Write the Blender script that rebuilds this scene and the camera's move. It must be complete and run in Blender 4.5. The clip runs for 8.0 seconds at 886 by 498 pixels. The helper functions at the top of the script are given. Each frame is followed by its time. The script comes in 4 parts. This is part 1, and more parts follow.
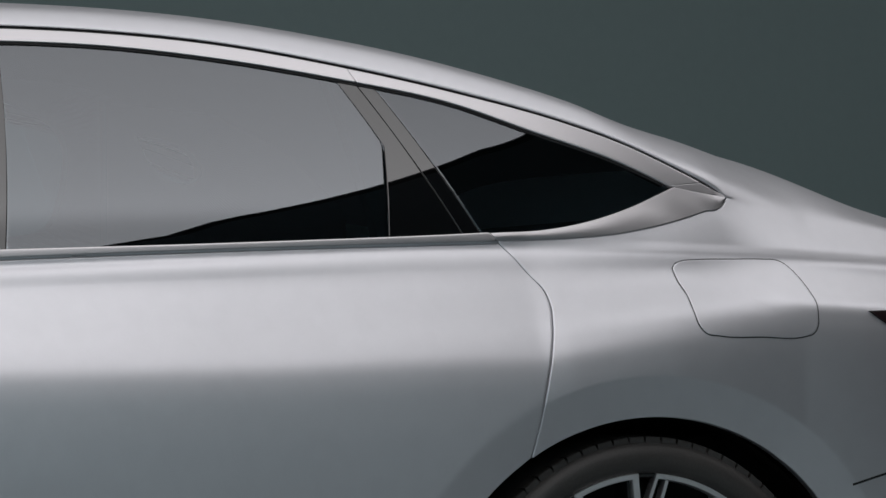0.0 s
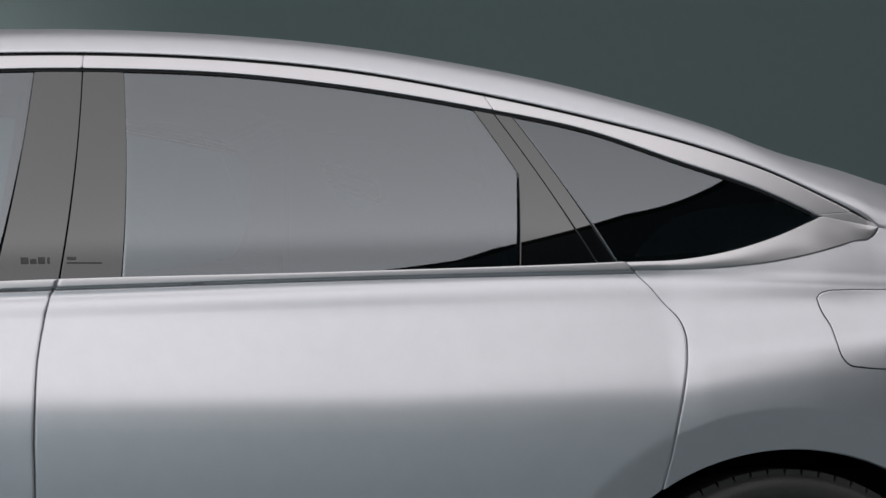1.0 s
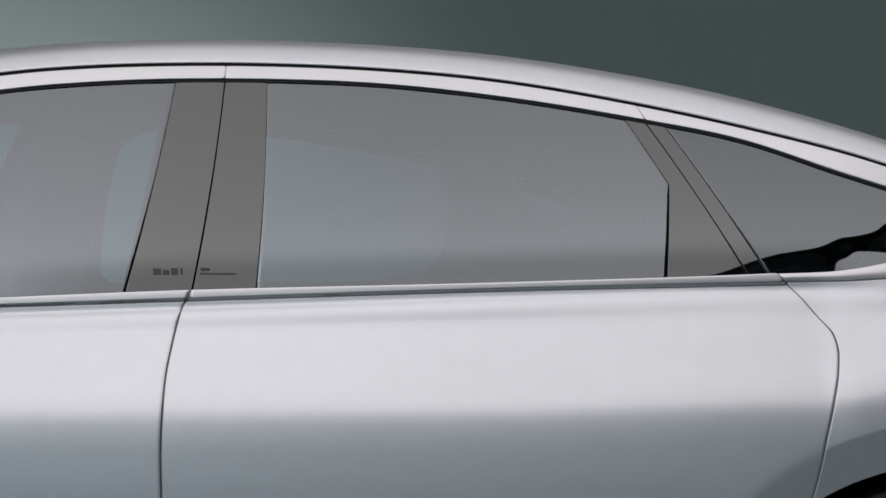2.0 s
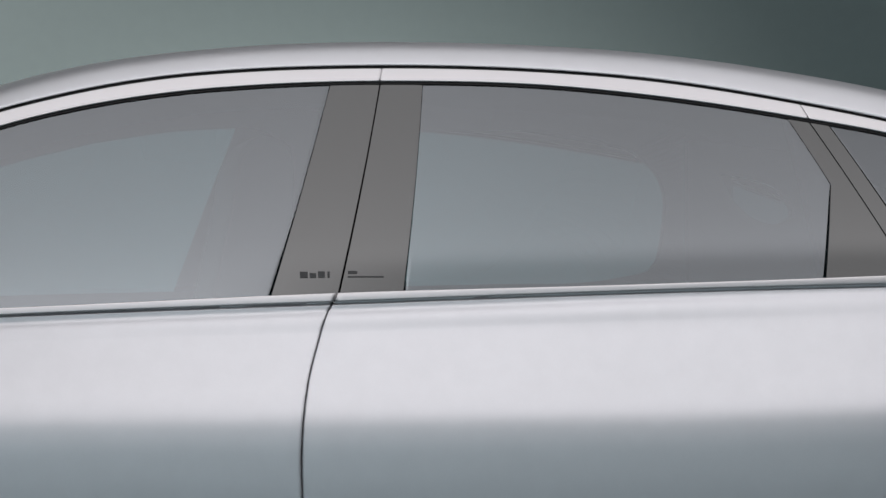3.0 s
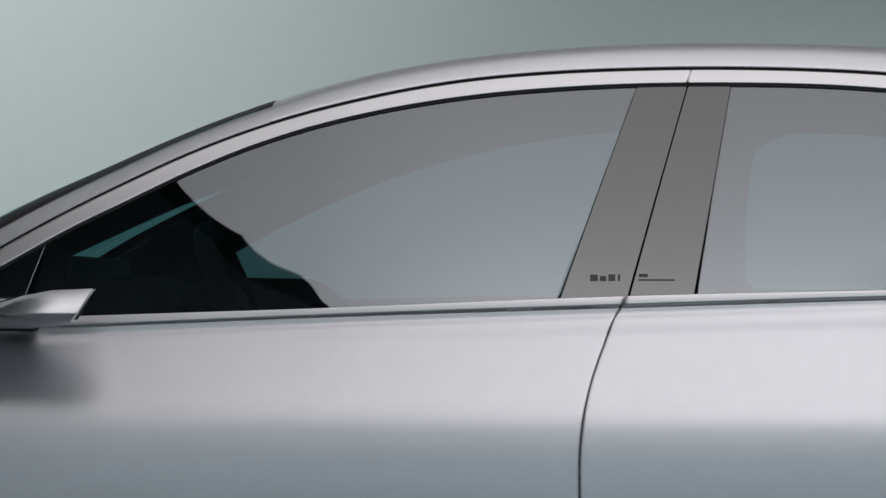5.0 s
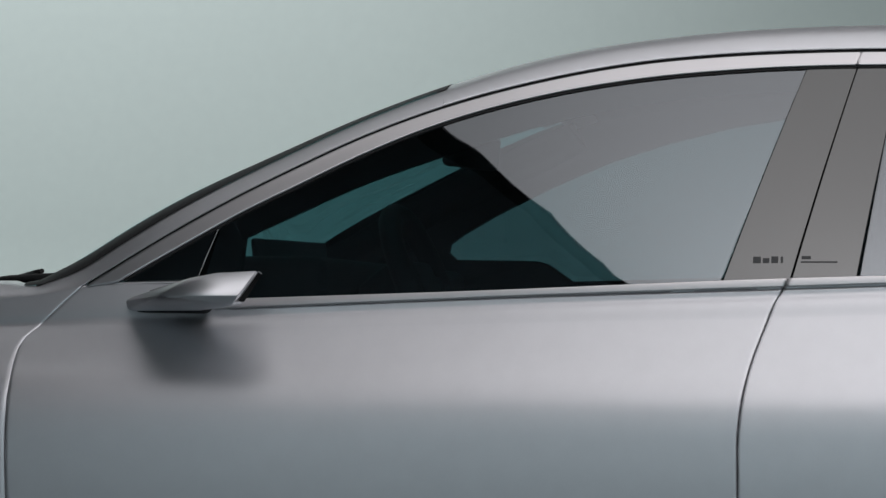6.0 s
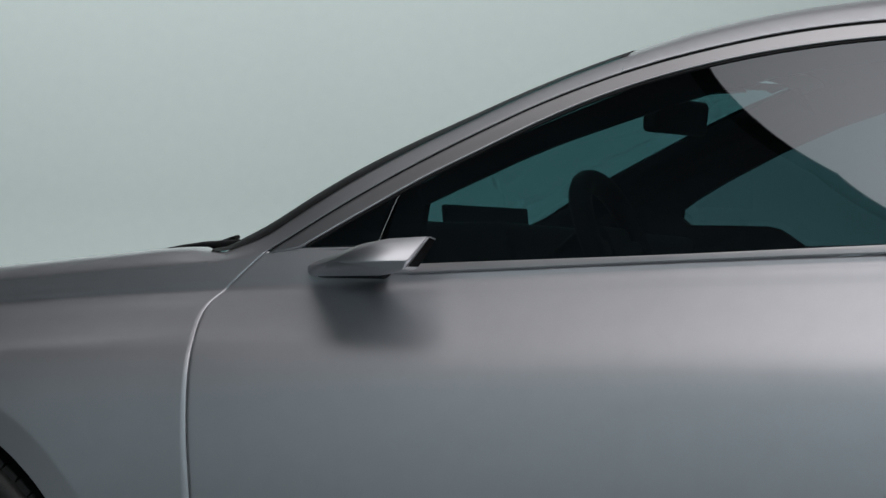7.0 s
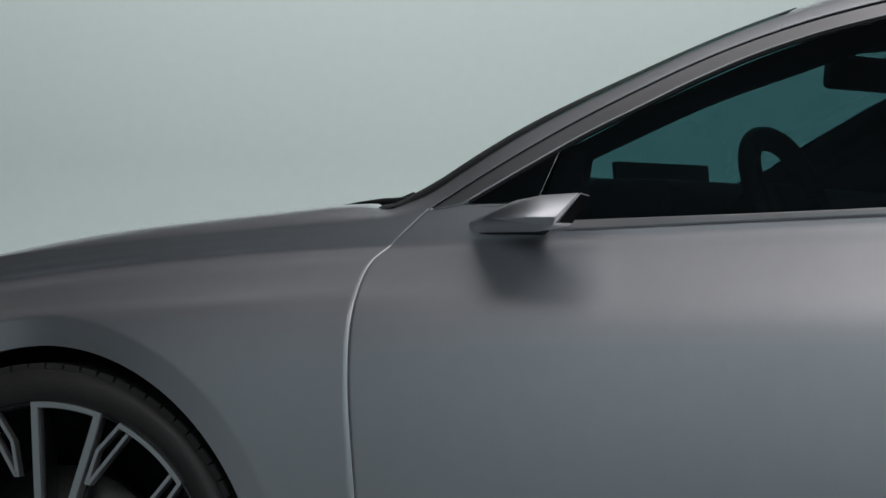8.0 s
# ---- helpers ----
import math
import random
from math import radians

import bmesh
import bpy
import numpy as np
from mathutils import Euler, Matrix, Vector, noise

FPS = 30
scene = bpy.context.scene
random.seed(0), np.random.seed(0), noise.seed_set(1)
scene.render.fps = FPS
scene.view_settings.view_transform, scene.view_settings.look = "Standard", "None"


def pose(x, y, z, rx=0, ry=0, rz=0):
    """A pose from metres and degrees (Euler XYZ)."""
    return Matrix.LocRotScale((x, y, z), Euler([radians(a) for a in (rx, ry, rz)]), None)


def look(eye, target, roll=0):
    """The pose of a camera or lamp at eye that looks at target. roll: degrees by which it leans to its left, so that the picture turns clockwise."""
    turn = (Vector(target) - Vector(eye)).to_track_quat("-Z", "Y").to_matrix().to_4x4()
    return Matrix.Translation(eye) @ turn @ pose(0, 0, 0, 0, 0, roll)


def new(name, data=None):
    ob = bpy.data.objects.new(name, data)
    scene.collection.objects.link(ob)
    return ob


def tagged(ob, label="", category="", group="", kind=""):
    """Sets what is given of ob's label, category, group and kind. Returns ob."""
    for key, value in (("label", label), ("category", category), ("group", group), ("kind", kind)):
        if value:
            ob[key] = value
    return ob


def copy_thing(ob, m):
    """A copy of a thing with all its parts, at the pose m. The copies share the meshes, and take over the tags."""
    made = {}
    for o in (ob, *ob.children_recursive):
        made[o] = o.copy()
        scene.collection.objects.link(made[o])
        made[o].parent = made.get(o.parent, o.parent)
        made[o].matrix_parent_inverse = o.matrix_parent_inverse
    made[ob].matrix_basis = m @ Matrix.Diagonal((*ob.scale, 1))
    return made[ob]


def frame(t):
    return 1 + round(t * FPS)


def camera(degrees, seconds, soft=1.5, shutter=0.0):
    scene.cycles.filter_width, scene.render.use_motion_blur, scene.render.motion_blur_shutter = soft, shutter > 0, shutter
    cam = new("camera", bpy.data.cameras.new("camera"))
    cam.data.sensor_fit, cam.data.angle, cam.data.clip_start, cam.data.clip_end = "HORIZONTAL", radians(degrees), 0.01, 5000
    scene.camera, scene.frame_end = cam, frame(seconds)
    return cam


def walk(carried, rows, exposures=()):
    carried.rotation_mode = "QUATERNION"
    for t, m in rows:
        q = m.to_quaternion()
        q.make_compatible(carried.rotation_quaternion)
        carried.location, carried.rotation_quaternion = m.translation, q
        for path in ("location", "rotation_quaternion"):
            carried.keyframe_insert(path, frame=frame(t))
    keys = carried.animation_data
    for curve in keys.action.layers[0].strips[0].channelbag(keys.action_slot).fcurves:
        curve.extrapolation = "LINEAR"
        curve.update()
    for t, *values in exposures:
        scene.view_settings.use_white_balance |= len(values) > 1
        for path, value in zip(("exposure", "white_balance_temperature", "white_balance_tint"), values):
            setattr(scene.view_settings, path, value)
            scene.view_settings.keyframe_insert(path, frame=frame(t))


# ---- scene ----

# ---- camera and its walk ----
cam = camera(10.0, 8.0, soft=1.5)
# seconds, place, yaw, pitch, roll
PATH = [
    (0.0, -2.893, -7.266, 0.879, -27.32, 0.92, -0.44),
    (0.5, -2.549, -7.396, 0.883, -23.97, 1.07, -0.25),
    (1.0, -2.229, -7.502, 0.889, -20.88, 1.19, -0.11),
    (2.5, -1.308, -7.662, 0.876, -11.71, 1.44, -0.03),
    (3.0, -0.985, -7.705, 0.878, -8.47, 1.44, -0.14),
    (3.5, -0.669, -7.735, 0.878, -5.25, 1.46, 0.03),
    (4.0, -0.375, -7.740, 0.879, -2.31, 1.47, 0.09),
    (4.5, -0.093, -7.733, 0.881, 0.57, 1.47, 0.26),
    (6.0, 0.730, -7.719, 0.885, 9.32, 1.20, 0.40),
    (6.5, 1.000, -7.715, 0.890, 12.31, 0.97, 0.46),
    (7.0, 1.264, -7.674, 0.883, 15.16, 0.80, 0.32),
    (7.5, 1.536, -7.643, 0.878, 18.01, 0.57, 0.21),
    (8.0, 1.797, -7.593, 0.876, 20.76, 0.34, 0.29),
]
walk(cam, [(t, pose(x, y, z, 90 + pitch, 0, yaw) @ pose(0, 0, 0, 0, 0, roll)) for t, x, y, z, yaw, pitch, roll in PATH])

# ---- world and studio lamps ----
world = bpy.data.worlds.new("studio_dark")
scene.world = world
world.use_nodes = True
world.node_tree.nodes["Background"].inputs[0].default_value = (0.02, 0.024, 0.026, 1)
world.node_tree.nodes["Background"].inputs[1].default_value = 0.3

CY = 0.865                                   # the car's middle plane


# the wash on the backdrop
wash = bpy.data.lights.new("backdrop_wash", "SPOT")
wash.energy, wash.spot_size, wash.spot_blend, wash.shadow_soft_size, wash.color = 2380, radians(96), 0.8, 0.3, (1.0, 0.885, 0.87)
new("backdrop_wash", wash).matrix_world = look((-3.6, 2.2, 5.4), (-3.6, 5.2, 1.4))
# the wash on the pale wall behind the camera
front_wash = bpy.data.lights.new("front_wall_wash", "SPOT")
front_wash.energy, front_wash.spot_size, front_wash.spot_blend, front_wash.shadow_soft_size, front_wash.color = 2050, radians(100), 1.0, 0.4, (0.88, 0.975, 1.02)
new("front_wall_wash", front_wash).matrix_world = look((0.3, -6.6, 6.2), (0.3, -12.0, 1.6))
# unseen spot, added to brighten the low backdrop behind the car's windows
fill_spot = bpy.data.lights.new("added_backdrop_fill", "SPOT")
fill_spot.energy, fill_spot.spot_size, fill_spot.spot_blend, fill_spot.shadow_soft_size, fill_spot.color = 190, radians(62), 1.0, 0.15, (1.0, 0.90, 0.88)
new("added_backdrop_fill", fill_spot).matrix_world = look((0.75, 3.1, 0.30), (0.75, 5.2, 0.95))


# ---- materials ----
def material(name, colour, rough=0.5, metal=0.0, coat=0.0, noise_scale=0.0, amount=0.0, bump=0.0, spec=0.5, coat_rough=0.05):
    m = bpy.data.materials.new(name)
    m.use_nodes = True
    nt = m.node_tree
    b = nt.nodes["Principled BSDF"]
    b.inputs["Base Color"].default_value = (*colour, 1)
    b.inputs["Roughness"].default_value = rough
    b.inputs["Metallic"].default_value = metal
    b.inputs["Coat Weight"].default_value = coat
    b.inputs["Coat Roughness"].default_value = coat_rough
    b.inputs["Specular IOR Level"].default_value = spec
    if noise_scale:
        co = nt.nodes.new("ShaderNodeTexCoord")
        fine = nt.nodes.new("ShaderNodeTexNoise")
        fine.inputs["Scale"].default_value, fine.inputs["Detail"].default_value = noise_scale, 4
        broad = nt.nodes.new("ShaderNodeTexNoise")
        broad.inputs["Scale"].default_value, broad.inputs["Detail"].default_value = noise_scale * 0.03, 3
        nt.links.new(co.outputs["Object"], fine.inputs["Vector"])
        nt.links.new(co.outputs["Object"], broad.inputs["Vector"])
        add = nt.nodes.new("ShaderNodeMath")
        add.operation = "ADD"
        nt.links.new(fine.outputs["Fac"], add.inputs[0])
        nt.links.new(broad.outputs["Fac"], add.inputs[1])
        ramp = nt.nodes.new("ShaderNodeMapRange")
        ramp.inputs["From Min"].default_value, ramp.inputs["From Max"].default_value = 0.6, 1.4
        ramp.inputs["To Min"].default_value, ramp.inputs["To Max"].default_value = 1 - amount, 1 + amount
        nt.links.new(add.outputs[0], ramp.inputs["Value"])
        mix = nt.nodes.new("ShaderNodeVectorMath")
        mix.operation = "SCALE"
        mix.inputs[0].default_value = colour
        nt.links.new(ramp.outputs[0], mix.inputs["Scale"])
        nt.links.new(mix.outputs[0], b.inputs["Base Color"])
        if bump:
            bp = nt.nodes.new("ShaderNodeBump")
            bp.inputs["Strength"].default_value, bp.inputs["Distance"].default_value = bump, 0.001
            nt.links.new(fine.outputs["Fac"], bp.inputs["Height"])
            nt.links.new(bp.outputs[0], b.inputs["Normal"])
    return m


def glass(name, tint, f0=0.08, graze=1.0):
    """Thin tinted pane: a mirror that grows towards grazing view, over a tinted clear sheet."""
    m = bpy.data.materials.new(name)
    m.use_nodes = True
    nt = m.node_tree
    nt.nodes.clear()
    out = nt.nodes.new("ShaderNodeOutputMaterial")
    mix = nt.nodes.new("ShaderNodeMixShader")
    facing = nt.nodes.new("ShaderNodeLayerWeight")
    facing.inputs["Blend"].default_value = 0.5
    power = nt.nodes.new("ShaderNodeMath")
    power.operation = "POWER"
    power.inputs[1].default_value = 5.0
    grow = nt.nodes.new("ShaderNodeMath")
    grow.operation = "MULTIPLY_ADD"
    grow.inputs[1].default_value, grow.inputs[2].default_value = (1 - f0) * graze, f0
    clear = nt.nodes.new("ShaderNodeBsdfTransparent")
    clear.inputs["Color"].default_value = (*tint, 1)
    gloss = nt.nodes.new("ShaderNodeBsdfGlossy")
    gloss.inputs["Roughness"].default_value = 0.012
    gloss.inputs["Color"].default_value = (0.90, 0.945, 1.0, 1)
    nt.links.new(facing.outputs["Facing"], power.inputs[0])
    nt.links.new(power.outputs[0], grow.inputs[0])
    nt.links.new(grow.outputs[0], mix.inputs[0])
    nt.links.new(clear.outputs[0], mix.inputs[1])
    nt.links.new(gloss.outputs[0], mix.inputs[2])
    nt.links.new(mix.outputs[0], out.inputs["Surface"])
    return m


PAINT = material("silver_paint", (0.69, 0.69, 0.72), 0.44, 0.92, 0.15, 900, 0.03, 0.0, coat_rough=0.14)
TRIM = material("bright_anodised_trim", (0.62, 0.605, 0.62), 0.34, 1.0, 0, 500, 0.02)
GLOSS_BLACK = material("gloss_black_pillar_cover", (0.003, 0.003, 0.0033), 0.012, 0.0, 0.0, spec=0.78)
GLOSS_BLACK.node_tree.nodes["Principled BSDF"].inputs["IOR"].default_value = 1.74
SEAL = material("black_rubber_seal", (0.008, 0.008, 0.009), 0.65, 0, 0, 300, 0.2)
PLASTIC = material("black_grained_plastic", (0.012, 0.012, 0.013), 0.6, 0, 0, 400, 0.2, 0.2)
TRIMDARK = material("dark_cabin_lining", (0.005, 0.005, 0.0055), 0.85, 0, 0, 200, 0.2, spec=0.2)
SEATCLOTH = material("grey_seat_leather", (0.05, 0.051, 0.053), 0.6, 0, 0, 250, 0.2, 0.3, spec=0.3)
LEATHER = material("black_leather", (0.004, 0.004, 0.0042), 0.6, 0, 0, 250, 0.25, 0.3, spec=0.2)
RUBBER = material("tyre_rubber", (0.038, 0.035, 0.033), 0.5, 0, 0, 260, 0.3, 0.3)
RIMSILVER = material("machined_rim_face", (0.74, 0.74, 0.75), 0.45, 1.0, 0, 600, 0.03)
RIMBLACK = material("gloss_black_rim", (0.012, 0.013, 0.014), 0.25, 0, 0.3)
STEEL = material("brake_steel", (0.14, 0.14, 0.14), 0.4, 1.0, 0, 300, 0.2)
# near black without sheen: the recess's shade put into the mirror face's colour
SLOT = material("shaded_mirror_slot", (0.004, 0.004, 0.005), 0.7, 0, 0, spec=0.03)
TAILRED = material("dark_smoked_tail_lens", (0.012, 0.004, 0.005), 0.28, 0, 0.0)
MARKING = material("dark_grey_marking", (0.06, 0.06, 0.063), 0.5)
GLASS = glass("tinted_side_glass", (0.255, 0.395, 0.42), 0.172)
PRIVACY = glass("dark_quarter_glass", (0.20, 0.28, 0.30), 0.135)
SCREEN = glass("windscreen_glass", (0.29, 0.52, 0.53), 0.03, 0.15)
WALL = material("studio_backdrop_paint", (0.215, 0.283, 0.283), 0.85, 0, 0, 30, 0.03)
PALEWALL = material("pale_studio_wall_paint", (0.60, 0.68, 0.70), 0.9, 0, 0, 20, 0.03)
DARKWALL = material("dark_studio_paint", (0.16, 0.17, 0.18), 0.9, 0, 0, 20, 0.03)
DARKPANEL = material("added_black_panel", (0.02, 0.024, 0.026), 0.95, 0, 0, 40, 0.2)
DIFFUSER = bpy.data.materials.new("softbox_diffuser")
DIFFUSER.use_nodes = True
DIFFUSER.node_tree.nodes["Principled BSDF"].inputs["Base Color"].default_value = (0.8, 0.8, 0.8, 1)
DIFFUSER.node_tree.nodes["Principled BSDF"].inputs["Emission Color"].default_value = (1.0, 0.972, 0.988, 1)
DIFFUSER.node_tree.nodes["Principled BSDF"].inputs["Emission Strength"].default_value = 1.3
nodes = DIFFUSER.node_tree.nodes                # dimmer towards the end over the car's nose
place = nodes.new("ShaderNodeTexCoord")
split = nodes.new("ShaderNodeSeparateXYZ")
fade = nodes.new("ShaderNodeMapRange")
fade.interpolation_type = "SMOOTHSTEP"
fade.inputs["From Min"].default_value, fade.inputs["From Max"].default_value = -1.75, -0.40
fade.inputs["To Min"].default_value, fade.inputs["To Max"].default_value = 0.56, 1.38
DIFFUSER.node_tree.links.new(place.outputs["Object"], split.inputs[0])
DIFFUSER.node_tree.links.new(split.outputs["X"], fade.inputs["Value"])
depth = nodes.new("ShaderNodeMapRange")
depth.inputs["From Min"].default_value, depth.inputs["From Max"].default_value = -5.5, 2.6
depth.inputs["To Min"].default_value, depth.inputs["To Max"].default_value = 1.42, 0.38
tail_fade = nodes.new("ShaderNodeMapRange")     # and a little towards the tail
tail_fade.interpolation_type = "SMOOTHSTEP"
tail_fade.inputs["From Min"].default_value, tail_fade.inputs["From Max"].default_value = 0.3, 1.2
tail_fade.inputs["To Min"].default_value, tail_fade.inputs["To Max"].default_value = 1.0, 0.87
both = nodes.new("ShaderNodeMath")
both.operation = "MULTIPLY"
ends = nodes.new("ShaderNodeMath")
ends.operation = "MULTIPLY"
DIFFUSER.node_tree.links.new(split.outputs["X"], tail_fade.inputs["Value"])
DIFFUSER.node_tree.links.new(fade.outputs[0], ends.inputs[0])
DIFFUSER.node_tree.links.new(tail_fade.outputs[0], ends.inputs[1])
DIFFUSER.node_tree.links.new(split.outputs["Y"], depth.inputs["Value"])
dip_x = nodes.new("ShaderNodeMapRange")        # dip put into the glow: the dark band reflected low in rear glass
dip_x.interpolation_type = "SMOOTHSTEP"
dip_x.inputs["From Min"].default_value, dip_x.inputs["From Max"].default_value = 0.25, 1.0
dip_y = nodes.new("ShaderNodeMapRange")
dip_y.interpolation_type = "SMOOTHSTEP"
dip_y.inputs["From Min"].default_value, dip_y.inputs["From Max"].default_value = -3.9, -5.1
dip_y.inputs["To Max"].default_value = -0.42
dip = nodes.new("ShaderNodeMath")
dip.operation = "MULTIPLY_ADD"
dip.inputs[2].default_value = 1.0
DIFFUSER.node_tree.links.new(split.outputs["X"], dip_x.inputs["Value"])
DIFFUSER.node_tree.links.new(split.outputs["Y"], dip_y.inputs["Value"])
DIFFUSER.node_tree.links.new(dip_x.outputs[0], dip.inputs[0])
DIFFUSER.node_tree.links.new(dip_y.outputs[0], dip.inputs[1])
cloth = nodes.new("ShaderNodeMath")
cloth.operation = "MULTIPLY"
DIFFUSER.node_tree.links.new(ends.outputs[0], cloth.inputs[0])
DIFFUSER.node_tree.links.new(dip.outputs[0], cloth.inputs[1])
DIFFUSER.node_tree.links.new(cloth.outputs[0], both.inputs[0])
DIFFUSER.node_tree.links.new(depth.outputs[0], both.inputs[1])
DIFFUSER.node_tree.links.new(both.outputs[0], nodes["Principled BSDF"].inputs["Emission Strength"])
FLOORM = material("studio_floor_paint", (0.195, 0.236, 0.246), 0.5, 0, 0, 30, 0.06)


# ---- helpers for shapes ----
def spline(points):
    """A smooth curve through points of growing x, as a function of x."""
    px, py = np.array(points, float).T
    m = np.gradient(py, px)

    def f(x):
        x = np.asarray(x, float)
        i = np.clip(np.searchsorted(px, x) - 1, 0, len(px) - 2)
        h = px[i + 1] - px[i]
        t = np.clip((x - px[i]) / h, 0, 1)
        y = (1 + 2 * t) * (1 - t) ** 2 * py[i] + t * (1 - t) ** 2 * h * m[i] + t * t * (3 - 2 * t) * py[i + 1] + t * t * (t - 1) * h * m[i + 1]
        return y + m[0] * np.minimum(x - px[0], 0) + m[-1] * np.maximum(x - px[-1], 0)
    return f


def path(points, n=200, smooth=True):
    """Points along a curve through the given ones, even in length."""
    p = np.array(points, float)
    d = np.r_[0, np.cumsum(np.linalg.norm(np.diff(p, axis=0), axis=1))]
    u = np.linspace(0, d[-1], n)
    if smooth and len(p) > 2:
        return np.stack([spline(np.c_[d, p[:, k]])(u) for k in range(p.shape[1])], 1)
    return np.stack([np.interp(u, d, p[:, k]) for k in range(p.shape[1])], 1)


def joined(*runs):
    p = np.concatenate(runs)
    d = np.r_[0, np.cumsum(np.linalg.norm(np.diff(p, axis=0), axis=1))]
    keep = np.r_[True, np.diff(d) > 1e-6]
    p, d = p[keep], d[keep]
    u = np.linspace(0, d[-1], 400)
    return np.stack([np.interp(u, d, p[:, k]) for k in range(p.shape[1])], 1)


def at(curve, t):
    u = np.linspace(0, 1, len(curve))
    return np.stack([np.interp(t, u, curve[:, k]) for k in range(curve.shape[1])], -1)


def part(name, bm, mat, parent=None, label=""):
    me = bpy.data.meshes.new(name)
    bm.to_mesh(me)
    bm.free()
    for m in (mat if isinstance(mat, (list, tuple)) else (mat,)):
        me.materials.append(m)
    ob = new(name, me)
    ob.parent = parent
    if label:
        ob["label"] = label
    return ob


# ---- the car's outer skin, as one lofted section ----
glass_base = spline([(-1.1, 0.9595), (-0.852, 0.969), (-0.49, 0.9826), (-0.01, 1.004), (0.4752, 1.018), (0.9572, 1.036), (1.054, 1.041),
                     (1.152, 1.058), (1.232, 1.081), (1.316, 1.113)])
belt_low = spline([(-1.1, 0.9455), (-0.851, 0.9575), (-0.41, 0.9781), (-0.012, 0.9935), (0.5114, 1.012), (0.9532, 1.024), (1.094, 1.028),
                   (1.203, 1.038), (1.317, 1.06), (1.4, 1.083)])
rail = spline([(-1.112, 0.9892), (-1.041, 1.034), (-0.953, 1.088), (-0.866, 1.137), (-0.779, 1.182), (-0.693, 1.224), (-0.606, 1.26),
               (-0.513, 1.291), (-0.426, 1.314), (-0.338, 1.333), (-0.25, 1.347), (-0.12, 1.359), (0.02, 1.365), (0.19, 1.366),
               (0.3604, 1.36), (0.5184, 1.347), (0.7535, 1.31), (0.9381, 1.272), (1.136, 1.222), (1.235, 1.189), (1.334, 1.145), (1.404, 1.111)])
glass_top = spline([(-1.058, 0.9965), (-0.95, 1.059), (-0.863, 1.109), (-0.776, 1.153), (-0.689, 1.197), (-0.603, 1.235), (-0.515, 1.266),
                    (-0.4, 1.296), (-0.25, 1.322), (-0.1, 1.336), (0.146, 1.343), (0.3403, 1.338), (0.5215, 1.321), (0.7364, 1.289),
                    (0.9321, 1.251), (1.062, 1.208), (1.226, 1.154), (1.316, 1.114)])
sk_belt = spline([(-2.5, 0.79), (-2.1, 0.862), (-1.75, 0.905), (-1.4, 0.934), (-1.1, 0.9485), (-0.851, 0.9575), (-0.41, 0.9781), (-0.012, 0.9935),
                  (0.5114, 1.012), (0.9532, 1.024), (1.124, 1.024), (1.354, 1.019), (1.75, 1.003), (2.45, 0.963)])
sk_rail = spline([(-2.5, 0.814), (-2.1, 0.884), (-1.75, 0.925), (-1.4, 0.954), (-1.2, 0.971), (-1.112, 0.9892), (-0.996, 1.062), (-0.866, 1.137),
                  (-0.693, 1.224), (-0.513, 1.291), (-0.338, 1.333), (-0.12, 1.359), (0.02, 1.365), (0.19, 1.366), (0.3604, 1.36), (0.5184, 1.347),
                  (0.7535, 1.31), (0.9381, 1.272), (1.136, 1.222), (1.235, 1.189), (1.334, 1.149), (1.503, 1.093), (1.75, 1.047), (2.45, 0.982)])
sk_rise = spline([(-2.5, 0.005), (-2.1, 0.0055), (-1.75, 0.0247), (-1.4, 0.0335), (-1.25, 0.0345), (-1.21, 0.028), (-1.17, 0.047), (-1.1, 0.072), (-1.0, 0.0678), (-0.8, 0.050), (-0.6, 0.0445), (-0.4, 0.0455), (-0.2, 0.0455), (0.0, 0.0475),
                  (0.3, 0.0493), (0.5, 0.0523), (0.7, 0.058), (0.92, 0.0625), (1.14, 0.0615), (1.25, 0.0655), (1.36, 0.0855), (1.47, 0.1065), (1.59, 0.1120), (1.82, 0.069), (2.02, 0.041), (2.45, 0.02)])
y_belt = spline([(-2.5, 0.40), (-2.1, 0.18), (-1.75, 0.095), (-1.4, 0.040), (-1.07, 0.008), (-0.5, 0.001), (0, 0), (0.5, 0.001), (0.964, 0.007), (1.2, 0.013),
                 (1.37, 0.022), (1.55, 0.045), (1.8, 0.10), (2.1, 0.20), (2.45, 0.42)])
y_side = spline([(-2.5, 0.30), (-2.1, 0.085), (-1.75, 0.022), (-1.2, 0.0), (-0.5, 0), (0, 0), (0.6, 0), (1.0, 0.0), (1.4, 0.005), (1.75, 0.028), (2.1, 0.11), (2.45, 0.28)])


